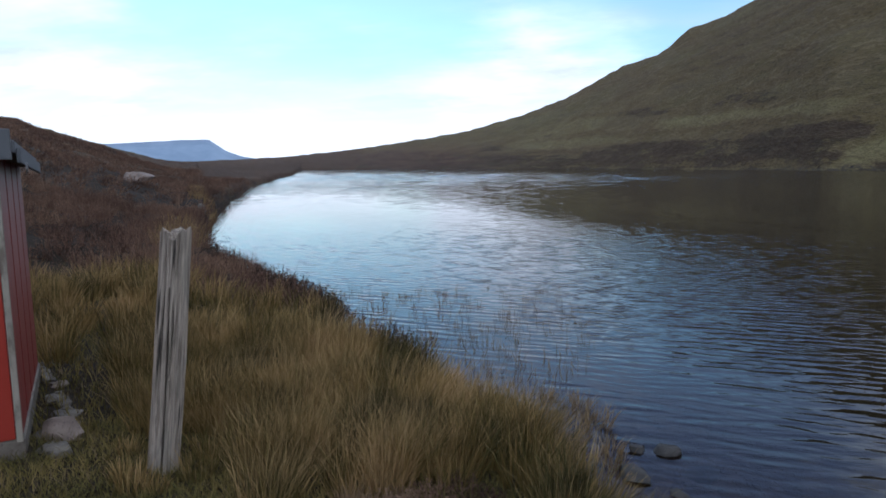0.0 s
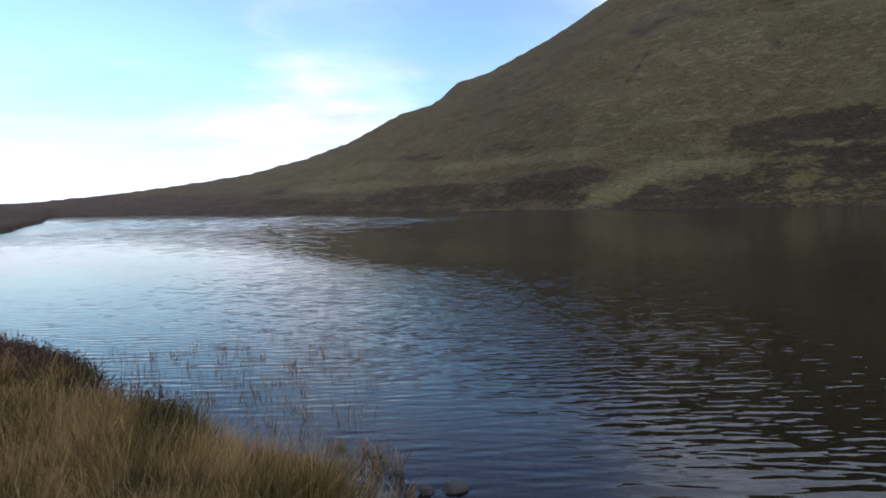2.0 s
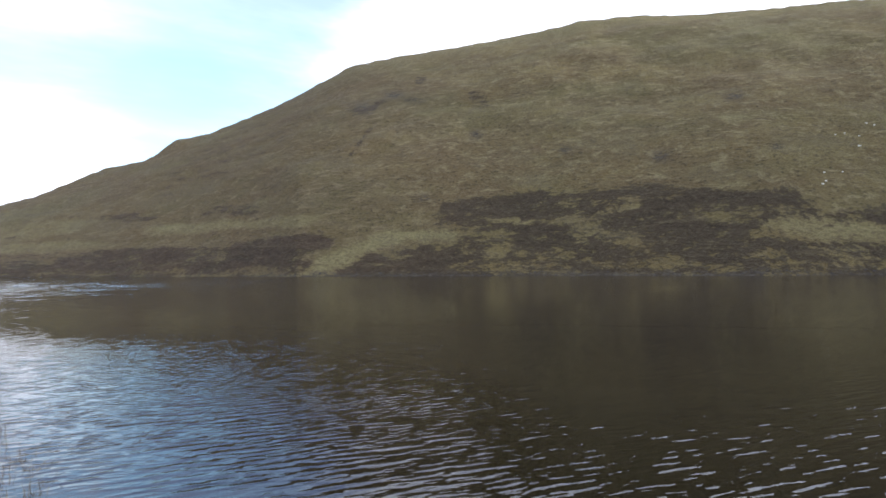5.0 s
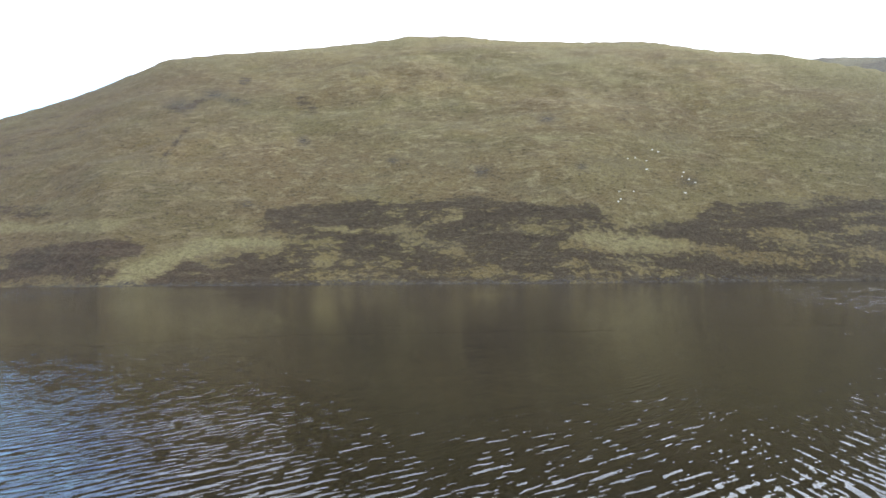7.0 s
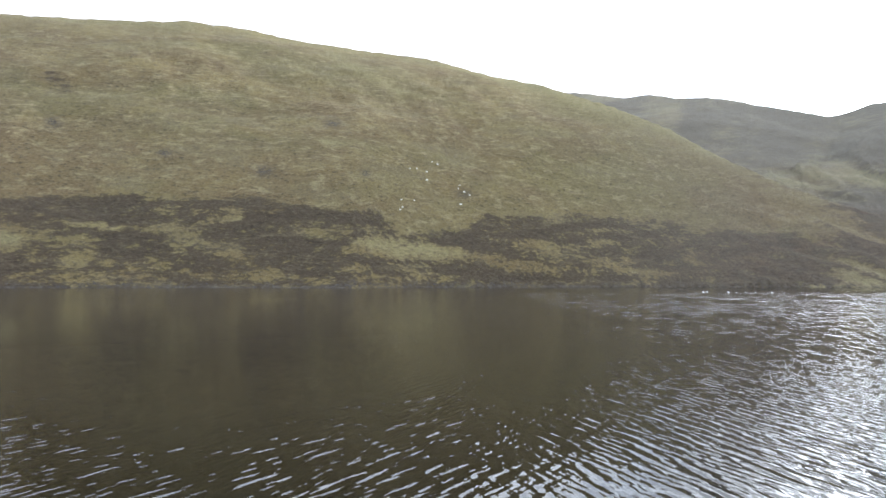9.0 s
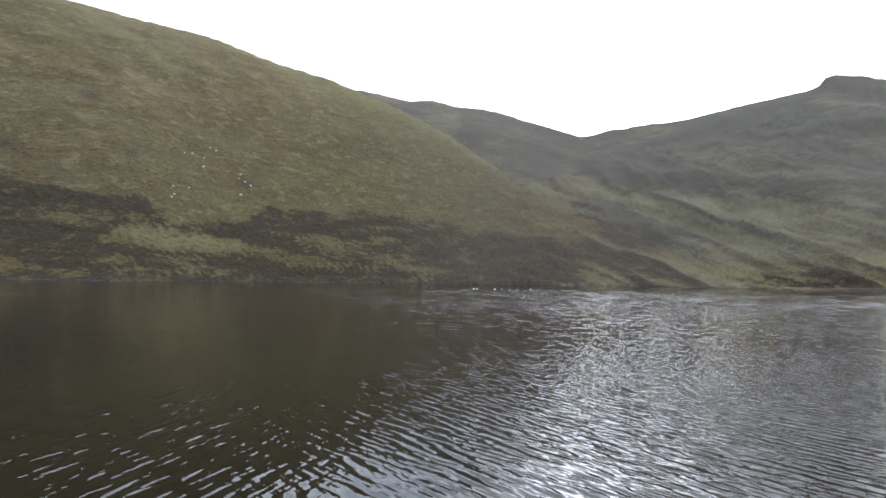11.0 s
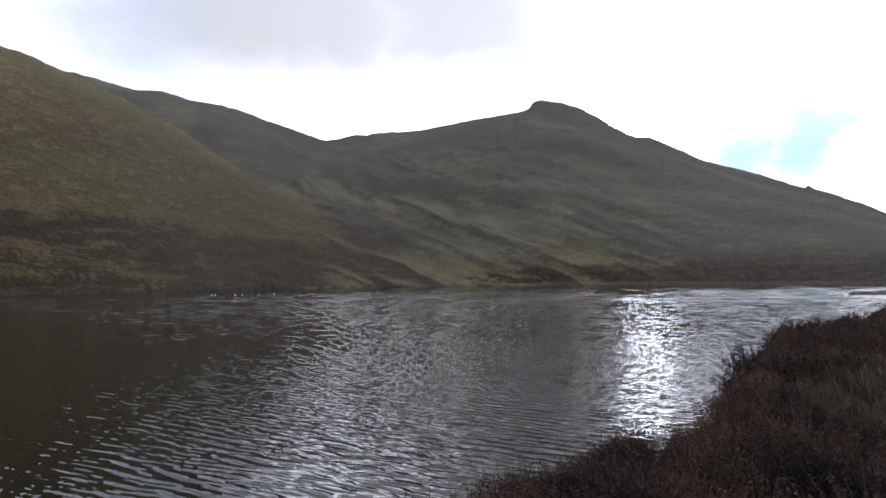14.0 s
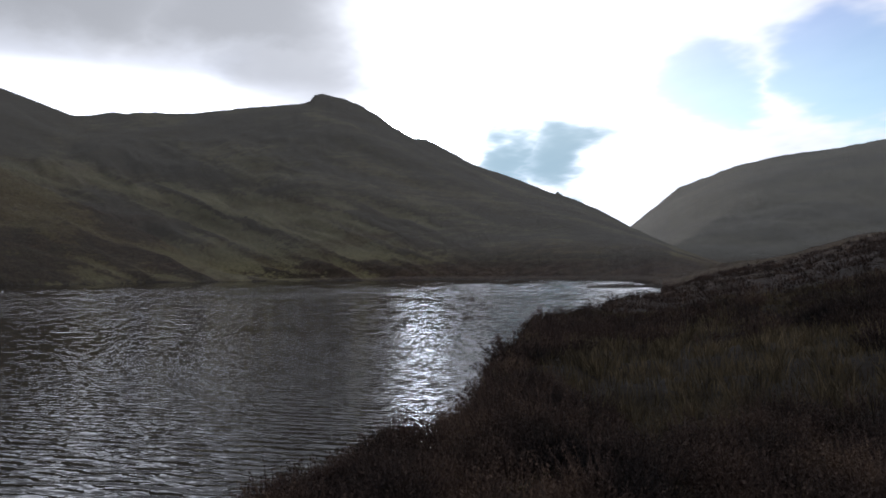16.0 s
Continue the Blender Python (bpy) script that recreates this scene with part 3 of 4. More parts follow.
    cut = np.maximum(line(26.8 , 13.2, 24.2, 9.8, 0.2), 0.55 * line(62.6, 17.0, 65.2, 12.8, 0.2)) * is_main
    # pale spur crests: tan grass, and their lit edges put into the straw colour
    crest = np.maximum(0.6 * line(57.5, 20.0, 64.0, 16.8, 0.6), np.maximum(1.1 * sstep(0.80, 0.97, sm) * sstep(62, 72, az) * sstep(99, 90, az), 0.6 * sstep(0.72, 0.95, sm + 0.1 * n1) * sstep(18, 30, az))) * is_main
    z = z - 0.6 * cut * farside
    heather = heather + 0.6 * cut * (0.5 + sstep(-0.3, 0.4, n3))
    pale = np.clip(pale + 0.8 * crest, 0, 1)
    heather = heather + 0.22 * sstep(90, 98, az) * is_main * farside
    # the valley at the loch's head: ribs of moraine that run down to the shore, shaped by angle from the camera
    v = up + 0.38 * (az - 100)
    u = (az - up) * 0.10
    ribs = fbm(v * 1.15 + 0.5 * fbm(u * 2, v, 2, 90), u, 4, 91)
    fine_ribs = 1 - 2 * np.abs(fbm(v * 1.5, u * 1.6, 4, 95))
    in_valley = sstep(90, 97, az) * sstep(136, 122, az) * sstep(9.0, 6.5, up + 0.10 * (az - 110)) * (r > 150)
    valley = in_valley * np.where(is_main, sstep(97, 103, az), 1.0)
    z = z + (3.6 * ribs + 1.6 * fine_ribs) * in_valley * sstep(0, 3, z)
    heather = heather * (1 - valley) + valley * (0.27 + 1.5 * ribs + 0.25 * sstep(1.6, 0.5, up))
    pale = pale * (1 - valley) + valley * np.clip(1.8 * fine_ribs * (0.5 - ribs), 0, 1)
    top = (1 - in_valley) * (1.0 - is_main) * sstep(88, 95, az) * (az < 150)
    heather = heather + 0.28 * top
    # painted haze: back hills, most on the right one, some on the spur
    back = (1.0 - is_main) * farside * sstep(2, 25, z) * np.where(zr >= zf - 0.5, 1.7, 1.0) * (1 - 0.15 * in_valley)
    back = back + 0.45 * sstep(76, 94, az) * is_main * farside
    red = np.where(farside > 0.5, 0.85 * sstep(6, -14, az) * sstep(3.4, 0.6, up) + 0.6 * sstep(114, 124, az) * sstep(1.6, 0.3, up) * (r < 620) + 0.35 * in_valley * sstep(0.1, 0.5, n2) + 0.22 * sstep(80, 95, az) * is_main + 0.34 * sstep(40, 18, az) * sstep(-4, 6, az) * is_main * (1 - patch), 0.75 * sstep(12, 40, r))
    red = red + 1.1 * sstep(-6, -16, az) * sstep(1.6, 0.5, up) * (r > 50)
    stone = np.where(farside > 0.5, sstep(3, 0.3, e) * sstep(14, 22, az) + 0.25 * sstep(0.25, 0.5, n2) * is_main + 1.1 * crag * is_main, 0.0)
    return z, np.clip(heather, 0, 1), np.clip(pale, 0, 1), np.clip(stone, 0, 1), farside, back, red


def height(x, y):
    a = np.degrees(np.arctan2(x, y))
    return land(a, np.hypot(x, y))[0]


def mesh_from(name, verts, faces, material_=None, smooth=True):
    """A mesh from arrays: verts (n, 3), faces (m, k)."""
    me = bpy.data.meshes.new(name)
    verts, faces = np.asarray(verts, np.float32), np.asarray(faces, np.int32)
    m, k = faces.shape
    me.vertices.add(len(verts))
    me.vertices.foreach_set("co", verts.ravel())
    me.loops.add(m * k)
    me.loops.foreach_set("vertex_index", faces.ravel())
    me.polygons.add(m)
    me.polygons.foreach_set("loop_start", np.arange(m, dtype=np.int32) * k)
    me.polygons.foreach_set("loop_total", np.full(m, k, np.int32))
    me.polygons.foreach_set("use_smooth", np.full(m, smooth))
    me.update(calc_edges=True)
    if material_:
        me.materials.append(material_)
    return me


def build_ground():
    az = np.concatenate([np.arange(-49, 169.01, 0.22), np.arange(170.5, 310.9, 1.5)])
    rr = np.concatenate([0.35 * 1.024 ** np.arange(0, 266), np.arange(195, 430, 2.8), np.arange(430, 1100, 6.0), 1100 * 1.035 ** np.arange(0, 43)])
    A, R = np.meshgrid(az, rr, indexing="ij")
    z, heather, pale, stone, far, back, red = land(A, R)
    x, y = R * np.sin(np.radians(A)), R * np.cos(np.radians(A))
    n, k = A.shape
    v = np.stack([x, y, z], -1).reshape(-1, 3)
    i, j = np.meshgrid(np.arange(n), np.arange(k - 1), indexing="ij")
    i2 = (i + 1) % n
    f = np.stack([i * k + j, i * k + j + 1, i2 * k + j + 1, i2 * k + j], -1).reshape(-1, 4)
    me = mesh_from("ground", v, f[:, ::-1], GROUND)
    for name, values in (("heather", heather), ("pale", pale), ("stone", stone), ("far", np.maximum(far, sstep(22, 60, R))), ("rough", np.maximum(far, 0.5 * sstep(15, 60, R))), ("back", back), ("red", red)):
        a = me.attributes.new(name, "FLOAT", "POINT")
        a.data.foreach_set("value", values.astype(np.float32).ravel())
    ob = new("ground", me)
    tagged(ob, "brown heather moorland and grassy hillsides round the loch", "ground", kind="structure")


build_ground()


def build_water():
    bm = bmesh.new()
    rings = [0.5, 3, 8, 20, 50, 120, 250, 480]
    seg = 96
    vs = [[bm.verts.new((r * math.sin(2 * math.pi * k / seg), r * math.cos(2 * math.pi * k / seg), 0)) for k in range(seg)] for r in rings]
    for a, b in zip(vs, vs[1:]):
        for k in range(seg):
            bm.faces.new((a[k], a[(k + 1) % seg], b[(k + 1) % seg], b[k]))
    bmesh.ops.recalc_face_normals(bm, faces=bm.faces)
    me = bpy.data.meshes.new("water")
    bm.to_mesh(me)
    if me.polygons[0].normal.z < 0:
        me.flip_normals()
    me.materials.append(WATER)
    ob = tagged(new("water", me), "dark peaty loch water rippled by a light wind", "water", kind="structure")
    ob.visible_shadow = False


build_water()


# ---------------------------------------------------------------- plants
def plant_material(name, colours, rough=0.9, own=0.5, broad=0.0, mean=0.36, clump=3.2, contrast=0.9, tips=None, dry_lit=0.85):
    m, n, b = material(name)
    r = n.add("ShaderNodeNewGeometry").outputs["Random Per Island"]
    p = n.add("ShaderNodeNewGeometry").outputs["Position"]
    patch = n.noise(p, 0.9, 3, 0.6)
    ramp = n.add("ShaderNodeValToRGB")
    el = ramp.color_ramp.elements
    while len(el) < len(colours):
        el.new(0.5)
    for k, c in enumerate(colours):
        el[k].position, el[k].color = k / (len(colours) - 1), (*c, 1)
    tuft = n.noise(p, clump, 2, 0.5)
    n.set(ramp.inputs[0], n.math("ADD", n.math("ADD", n.math("MULTIPLY", r, own), n.math("MULTIPLY", n.math("SUBTRACT", n.noise(p, 0.22, 3, 0.6), 0.5), broad)), n.math("ADD", n.math("MULTIPLY", n.math("SUBTRACT", patch, mean), 1.1),
                                                                         n.math("MULTIPLY", n.math("SUBTRACT", tuft, 0.42), contrast)), True))
    c = ramp.outputs[0]
    if tips:
        # withered towards the tip; on heather, top light painted onto the upper leaves
        dry = n.ramp(n.math("ADD", attribute(n, "along"), n.math("ADD", n.math("MULTIPLY", n.math("SUBTRACT", r, 0.5), 0.7), n.math("MULTIPLY", n.math("SUBTRACT", patch, 0.5), 1.6))), 0.45, 1.15)
        c = n.mix(n.math("MULTIPLY", dry, dry_lit), c, tips)
    n.set(b.inputs["Base Color"], c)
    b.inputs["Roughness"].default_value = rough
    b.inputs["Specular IOR Level"].default_value = 0.2
    return m


GRASS = plant_material("moor_grass", [(0.034, 0.031, 0.009), (0.084, 0.066, 0.018), (0.145, 0.099, 0.030), (0.215, 0.138, 0.049), (0.310, 0.200, 0.085)],
                       own=0.40, mean=0.46, clump=2.0, contrast=2.7, tips=(0.39, 0.265, 0.13), dry_lit=0.66)
STRAW = plant_material("dead_grass", [(0.13, 0.080, 0.038), (0.21, 0.14, 0.068), (0.28, 0.20, 0.105)])
# heather of the bank seen against the sun; shade is part of this colour
HEATHER = plant_material("heather", [(0.011, 0.008, 0.007), (0.028, 0.018, 0.014), (0.060, 0.036, 0.026), (0.120, 0.074, 0.046)], own=0.24, broad=0.9, clump=1.3, contrast=2.0, tips=(0.125, 0.084, 0.060), dry_lit=0.35)
BROWN_GRASS = plant_material("brown_grass", [(0.022, 0.017, 0.010), (0.058, 0.043, 0.023), (0.116, 0.084, 0.044), (0.210, 0.152, 0.085)], broad=0.7)
TURF = plant_material("short_turf", [(0.046, 0.043, 0.013), (0.106, 0.090, 0.025), (0.168, 0.126, 0.041), (0.26, 0.18, 0.072)])
# heather of the front-lit bank, redder and lighter, with that light in its colour
RED_HEATHER = plant_material("red_heather", [(0.028, 0.018, 0.013), (0.082, 0.045, 0.032), (0.150, 0.086, 0.058), (0.24, 0.160, 0.100)], broad=1.0, clump=1.0, contrast=1.3, tips=(0.20, 0.125, 0.088), dry_lit=0.35)
REED = plant_material("reed", [(0.09, 0.06, 0.035), (0.17, 0.11, 0.06), (0.25, 0.17, 0.09)])


def blades(base, tip, width, rng):
    """Tapered, bowed blades: three triangles each."""
    k = len(base)
    a = rng.uniform(0, 2 * np.pi, k)
    side = np.stack([np.cos(a), np.sin(a), 0 * a], 1) * width[:, None] * 0.5
    mid = base * 0.45 + tip * 0.55
    mid[:, 2] += 0.12 * np.abs(tip[:, 2] - base[:, 2])
    v = np.stack([base - side, base + side, mid + side * 0.8, mid - side * 0.8, tip], 1).reshape(-1, 3)
    f = np.array([[0, 1, 2], [0, 2, 3], [3, 2, 4]])
    faces = (np.arange(k)[:, None, None] * 5 + f[None]).reshape(-1, 3)
    return v, faces


def joined(parts):
    """Several meshes as one: vertices, faces and, where each has it, how far along its stem a vertex lies."""
    vs, fs, along, o = [], [], [], 0
    for v, f, *a in parts:
        vs.append(v)
        fs.append(f + o)
        along += a
        o += len(v)
    whole = (np.concatenate(vs), np.concatenate(fs))
    return (*whole, np.concatenate(along)) if len(along) == len(vs) else whole


def polar(az, r):
    return r * np.sin(np.radians(az)), r * np.cos(np.radians(az))


def on_bank(az, r, margin=0.1):
    """Which places are on dry near land."""
    a = wrapped(az, None)
    x, y = polar(az, r)
    return height(x, y) > margin


def sown(rng, count, az0, az1, r0, r1):
    az = rng.uniform(az0, az1, count)
    r = np.sqrt(rng.uniform(r0 * r0, r1 * r1, count))
    return az, r


def tussocks(rng, cx, cy, per, radius, tall, width, spread=0.8):
    """Blades of many tussocks round the given centres."""
    n = len(cx)
    size = rng.uniform(0.6, 1.25, n)
    k = np.repeat(np.arange(n), per)
    a = rng.uniform(0, 2 * np.pi, len(k))
    q = np.sqrt(rng.uniform(0, 1, len(k))) * radius * size[k]
    bx, by = cx[k] + q * np.cos(a), cy[k] + q * np.sin(a)
    base = np.stack([bx, by, np.maximum(height(bx, by), 0.0) - 0.03], 1)
    h = tall * size[k] * rng.uniform(0.45, 1.15, len(k))
    out = h * spread * rng.uniform(0.05, 0.75, len(k))
    a2 = a + rng.normal(0, 0.7, len(k))
    tip = base + np.stack([out * np.cos(a2) + 0.10 * h, out * np.sin(a2), h], 1)
    return blades(base, tip, width * rng.uniform(0.6, 1.4, len(k)), rng)


def heather_plants(rng, cx, cy, sprigs, leaves, radius, tall, leaf):
    """Bushy domes of upright sprigs with small leaves."""
    n = len(cx)
    size = rng.uniform(0.45, 1.4, n)
    k = np.repeat(np.arange(n), sprigs)
    a = rng.uniform(0, 2 * np.pi, len(k))
    u = np.sqrt(rng.uniform(0, 1, len(k)))
    R = radius * size[k]
    x, y = cx[k] + R * u * np.cos(a), cy[k] + R * u * np.sin(a)
    z0 = height(cx, cy)[k] - 0.04
    top = tall * size[k] * np.sqrt(np.maximum(0.08, 1 - 0.85 * u * u)) * rng.uniform(0.75, 1.12, len(k))
    base = np.stack([cx[k] + 0.35 * R * u * np.cos(a), cy[k] + 0.35 * R * u * np.sin(a), z0], 1)
    tip = np.stack([x, y, z0 + top], 1)
    stem = blades(base, tip, np.full(len(k), leaf * 0.35), rng)
    j = np.repeat(np.arange(len(k)), leaves)
    t = rng.uniform(0.45, 1.0, len(j))
    c = base[j] * (1 - t)[:, None] + tip[j] * t[:, None]
    d = rng.normal(0, 1, (len(j), 3))
    d[:, 2] = np.abs(d[:, 2]) * 0.8 + 0.3
    d /= np.linalg.norm(d, axis=1)[:, None]
    e = rng.normal(0, 1, (len(j), 3))
    e -= d * (e * d).sum(1)[:, None]
    e /= np.linalg.norm(e, axis=1)[:, None]
    L = leaf * rng.uniform(0.7, 1.5, len(j))[:, None]
    lv = np.stack([c - e * L * 0.24, c + e * L * 0.24, c + d * L], 1).reshape(-1, 3)
    lf = np.arange(len(lv)).reshape(-1, 3)
    along = np.concatenate([np.tile(np.array([0, 0, 0.55, 0.55, 1]), len(k)), np.repeat(t * np.clip(top[j] / tall, 0, 1.2), 3)])
    return (*joined([stem, (lv, lf)]), along)


def stuff(name, vf, mat, label, category, blade=False):
    me = mesh_from(name, vf[0], vf[1], mat, False)
    if blade:
        vf = (*vf, np.tile(np.array([0, 0, 0.55, 0.55, 1]), len(vf[0]) // 5))
    if len(vf) > 2:
        a = me.attributes.new("along", "FLOAT", "POINT")
        a.data.foreach_set("value", vf[2].astype(np.float32))
    ob = new(name, me)
    return tagged(ob, label, category, kind="stuff")


def heather_cover(x, y):
    """Where heather rather than grass grows near the camera: 0 to 1."""
    a, r = np.degrees(np.arctan2(x, y)), np.hypot(x, y)
    a = wrapped(a, None)
    n = fbm(x * 0.45, y * 0.45, 3, 81)
    left = sstep(6.8, 8.2, r + 1.0 * n + 0.12 * np.clip(a + 31, 0, 14) - 1.6 * sstep(-31, -36, a)) * (a < 20)
    red = sstep(1.0, 0.6, np.hypot((a + 12) / 9, (r - 2.75) / 0.42) + 0.3 * n) * (a < 20)
    right = np.where(a > 20, sstep(0.42, 0.15, n + 0.55 * sstep(1.1, 0.3, np.hypot((r - 12.5) / 6, (a - 150) / 17)) - 0.35 * sstep(8, 6, r)), 0)
    return np.clip(np.maximum.reduce([left, red, right]), 0, 1)


def build_plants():
    rng = np.random.default_rng(7)
    # grass on the left bank and in patches on the right
    parts, straw, brown = [], [], []
    for az0, az1, r0, r1, count, per, tall, width in (
            (-49, 6, 1.9, 6.0, 600, 180, 0.35, 0.0046), (-49, 3, 6.0, 11.5, 620, 95, 0.38, 0.0070),
            (105, 169, 2.6, 9.0, 330, 60, 0.30, 0.007), (120, 169, 9.0, 26.0, 900, 26, 0.34, 0.016), (-49, -31, 9.0, 26.0, 420, 30, 0.42, 0.013)):
        az, r = sown(rng, count, az0, az1, r0, r1)
        x, y = polar(az, r)
        keep = on_bank(az, r, 0.12) & on_bank(az, r + 0.22, 0.1) & (heather_cover(x, y) < rng.uniform(0.2, 0.8, count))
        keep &= np.hypot(x + 2.23, y - 3.08) > 0.22
        keep &= ~((az < -29) & (r < 4.2)) & ~((az < 0) & (r < 3.0))
        # not inside or right against the hut
        lx, ly = (x + 2.99) * 0.76 + (y - 2.91) * 0.65, -(x + 2.99) * 0.65 + (y - 2.91) * 0.76
        keep &= ~((lx < 0.55) & (lx > -2.6) & (ly > -0.12) & (ly < 1.9))
        (brown if az0 > 50 or r1 > 20 else parts).append(tussocks(rng, x[keep], y[keep], per, 0.12, tall, width, 1.05))
    # short turf between them
    def turf(count, az0, az1, r0, r1, tall, width=0.007):
        az, r = sown(rng, count, az0, az1, r0, r1)
        x, y = polar(az, r)
        lx, ly = (x + 2.99) * 0.76 + (y - 2.91) * 0.65, -(x + 2.99) * 0.65 + (y - 2.91) * 0.76
        keep = on_bank(az, r, 0.1) & ~((lx < 0.03) & (lx > -2.4) & (ly > -0.03) & (ly < 1.75))
        x, y = x[keep], y[keep]
        base = np.stack([x, y, height(x, y) - 0.02], 1)
        tip = base + np.stack([rng.normal(0, 0.05, len(x)), rng.normal(0, 0.05, len(x)), tall * rng.uniform(0.35, 1.1, len(x))], 1)
        return blades(base, tip, np.full(len(x), width), rng)
    parts.append(tussocks(rng, np.array([-2.10, -2.34, -1.98, -2.52, -2.22, -2.06]), np.array([2.84, 2.88, 3.02, 3.16, 2.80, 3.30]), 120, 0.08, 0.19, 0.0045, 0.9))
    stuff("grass", joined(parts), GRASS, "rough olive and straw coloured moor grass in tussocks on the bank", "grass", True)
    stuff("turf", joined([turf(46000, -49, 6, 1.7, 4.6, 0.09, 0.0045), turf(16000, -49, 4, 4.6, 9.0, 0.14)]), TURF, "short green turf round the post and hut", "grass")
    brown.append(turf(34000, 104, 169, 1.8, 9.5, 0.13))
    brown.append(turf(46000, 118, 169, 9.0, 27.0, 0.24, 0.014))
    brown.append(turf(16000, 6, 104, 0.5, 5.0, 0.10))
    brown.append(turf(16000, 150, 320, 0.5, 6.0, 0.12))
    # dead grass clumps at the water's edge
    cx, cy = polar(np.array([2.7, 2.0, 3.4, 0.8, 1.2, 5.2, 4.8, -1.0, 0.2]), np.array([5.45, 5.7, 5.3, 4.7, 4.9, 4.6, 4.85, 5.9, 5.4]))
    straw.append(tussocks(rng, cx, cy, 60, 0.10, 0.19, 0.006, 1.3))
    cx, cy = polar(np.array([-20.5, -19.8]), np.array([3.0, 3.05]))
    straw.append(tussocks(rng, cx, cy, 60, 0.06, 0.14, 0.005, 0.7))
    az, r = np.concatenate([rng.uniform(-34.6, -32.2, 26), rng.uniform(-32.4, -30.6, 40)]), np.concatenate([rng.uniform(12.5, 16, 26), rng.uniform(26, 34, 40)])
    cx, cy = polar(az, r)
    keep = on_bank(az, r, 0.1)
    straw.append(tussocks(rng, cx[keep], cy[keep], 50, 0.25, 0.34, 0.016, 0.9))
    stuff("dead_grass", joined(straw), STRAW, "orange dead grass clumps at the edge of the water", "grass")
    stuff("brown_grass", joined(brown), BROWN_GRASS, "withered brown grass tufts among the heather", "grass")
    # heather
    parts, red = [], []
    for az0, az1, r0, r1, count, sprigs, leaves, radius, tall, leaf in (
            (104, 169, 2.2, 9.5, 800, 56, 11, 0.36, 0.40, 0.021), (112, 169, 9.0, 22.0, 1700, 28, 9, 0.40, 0.44, 0.033),
            (-26, 2, 2.1, 3.4, 320, 34, 10, 0.14, 0.13, 0.012), (-49, 2, 6.0, 20.0, 1700, 28, 11, 0.30, 0.34, 0.021),
            (130, 169, 22.0, 70.0, 2300, 14, 6, 0.5, 0.40, 0.055), (-49, -23, 20.0, 70.0, 2300, 16, 8, 0.5, 0.36, 0.042),
            (169, 311, 3.0, 26.0, 900, 12, 5, 0.42, 0.34, 0.07)):
        az, r = sown(rng, count, az0, az1, r0, r1)
        x, y = polar(az, r)
        keep = on_bank(az, r, 0.14) & (heather_cover(x, y) > rng.uniform(0.15, 0.85, count))
        (parts if az0 > 50 else red).append(heather_plants(rng, x[keep], y[keep], sprigs, leaves, radius, tall, leaf))
    # along the water's edge of both banks
    for az0, az1, count, to in ((107, 137, 330, parts), (-33, -15.5, 260, parts)):
        az = rng.uniform(az0, az1, count)
        r = table(az, NEAR) - rng.uniform(0.12, 0.8, count)
        x, y = polar(az, r)
        to.append(heather_plants(rng, x, y, 32, 9, 0.25, 0.33, 0.022))
    stuff("heather", joined(parts), HEATHER, "dark brown heather covering the peaty bank", "heather")
    stuff("red_heather", joined(red), RED_HEATHER, "reddish brown heather on the slopes beyond the grass", "heather")
    # reeds standing in the shallow water
    cr, ca = rng.uniform(5.4, 11.2, 230), rng.uniform(-19, 2.5, 230)
    ca = ca - (cr - 8) * 0.5
    keep = cr > table(ca, NEAR) + 0.25
    cx, cy = polar(ca[keep], cr[keep])
    k = np.repeat(np.arange(len(cx)), 10)
    base = np.stack([cx[k] + rng.normal(0, 0.07, len(k)), cy[k] + rng.normal(0, 0.07, len(k)), np.full(len(k), -0.12)], 1)
    tip = base + np.stack([rng.normal(0, 0.06, len(k)), rng.normal(0, 0.06, len(k)), rng.uniform(0.10, 0.30, len(k))], 1)
    stuff("reeds", blades(base, tip, np.full(len(k), 0.0065), rng), REED, "thin dry reeds standing in shallow water", "reeds")


build_plants()


# ---------------------------------------------------------------- things
def part(name, bm, mat, parent=None, label=""):
    me = bpy.data.meshes.new(name)
    bm.to_mesh(me)
    bm.free()
    me.materials.append(mat)
    ob = new(name, me)
    ob.parent = parent
    return tagged(ob, label)


def box(x0, y0, z0, x1, y1, z1, bevel=0.0):
    bm = bmesh.new()
    bmesh.ops.create_cube(bm, size=1)
    for v in bm.verts:
        v.co = ((x0 + x1) / 2 + v.co.x * (x1 - x0), (y0 + y1) / 2 + v.co.y * (y1 - y0), (z0 + z1) / 2 + v.co.z * (z1 - z0))
    if bevel:
        bmesh.ops.bevel(bm, geom=bm.edges[:], offset=bevel, segments=1, affect="EDGES")
    return bm


def paint(name, colour, worn, rough=0.5, worn_at=(0.62, 0.72)):
    m, n, b = material(name)
    p = n.add("ShaderNodeTexCoord").outputs["Object"]
    big, fine = n.noise(p, 3.0, 5, 0.6), n.noise(n.mapping(p, (0, 0, 0), (0, 0, 0), (1, 1, 0.3)), 22, 4, 0.6)
    c = n.mix(n.math("MULTIPLY", big, 0.5), colour, tuple(v * 0.7 for v in colour))
    c = n.mix(n.ramp(n.math("ADD", n.math("MULTIPLY", big, 0.5), n.math("MULTIPLY", fine, 0.5)), *worn_at), c, worn)
    n.set(b.inputs["Base Color"], c)
    n.set(b.inputs["Roughness"], n.math("ADD", rough, n.math("MULTIPLY", fine, 0.2)))
    bump(n, b, fine, 0.002)
    return m


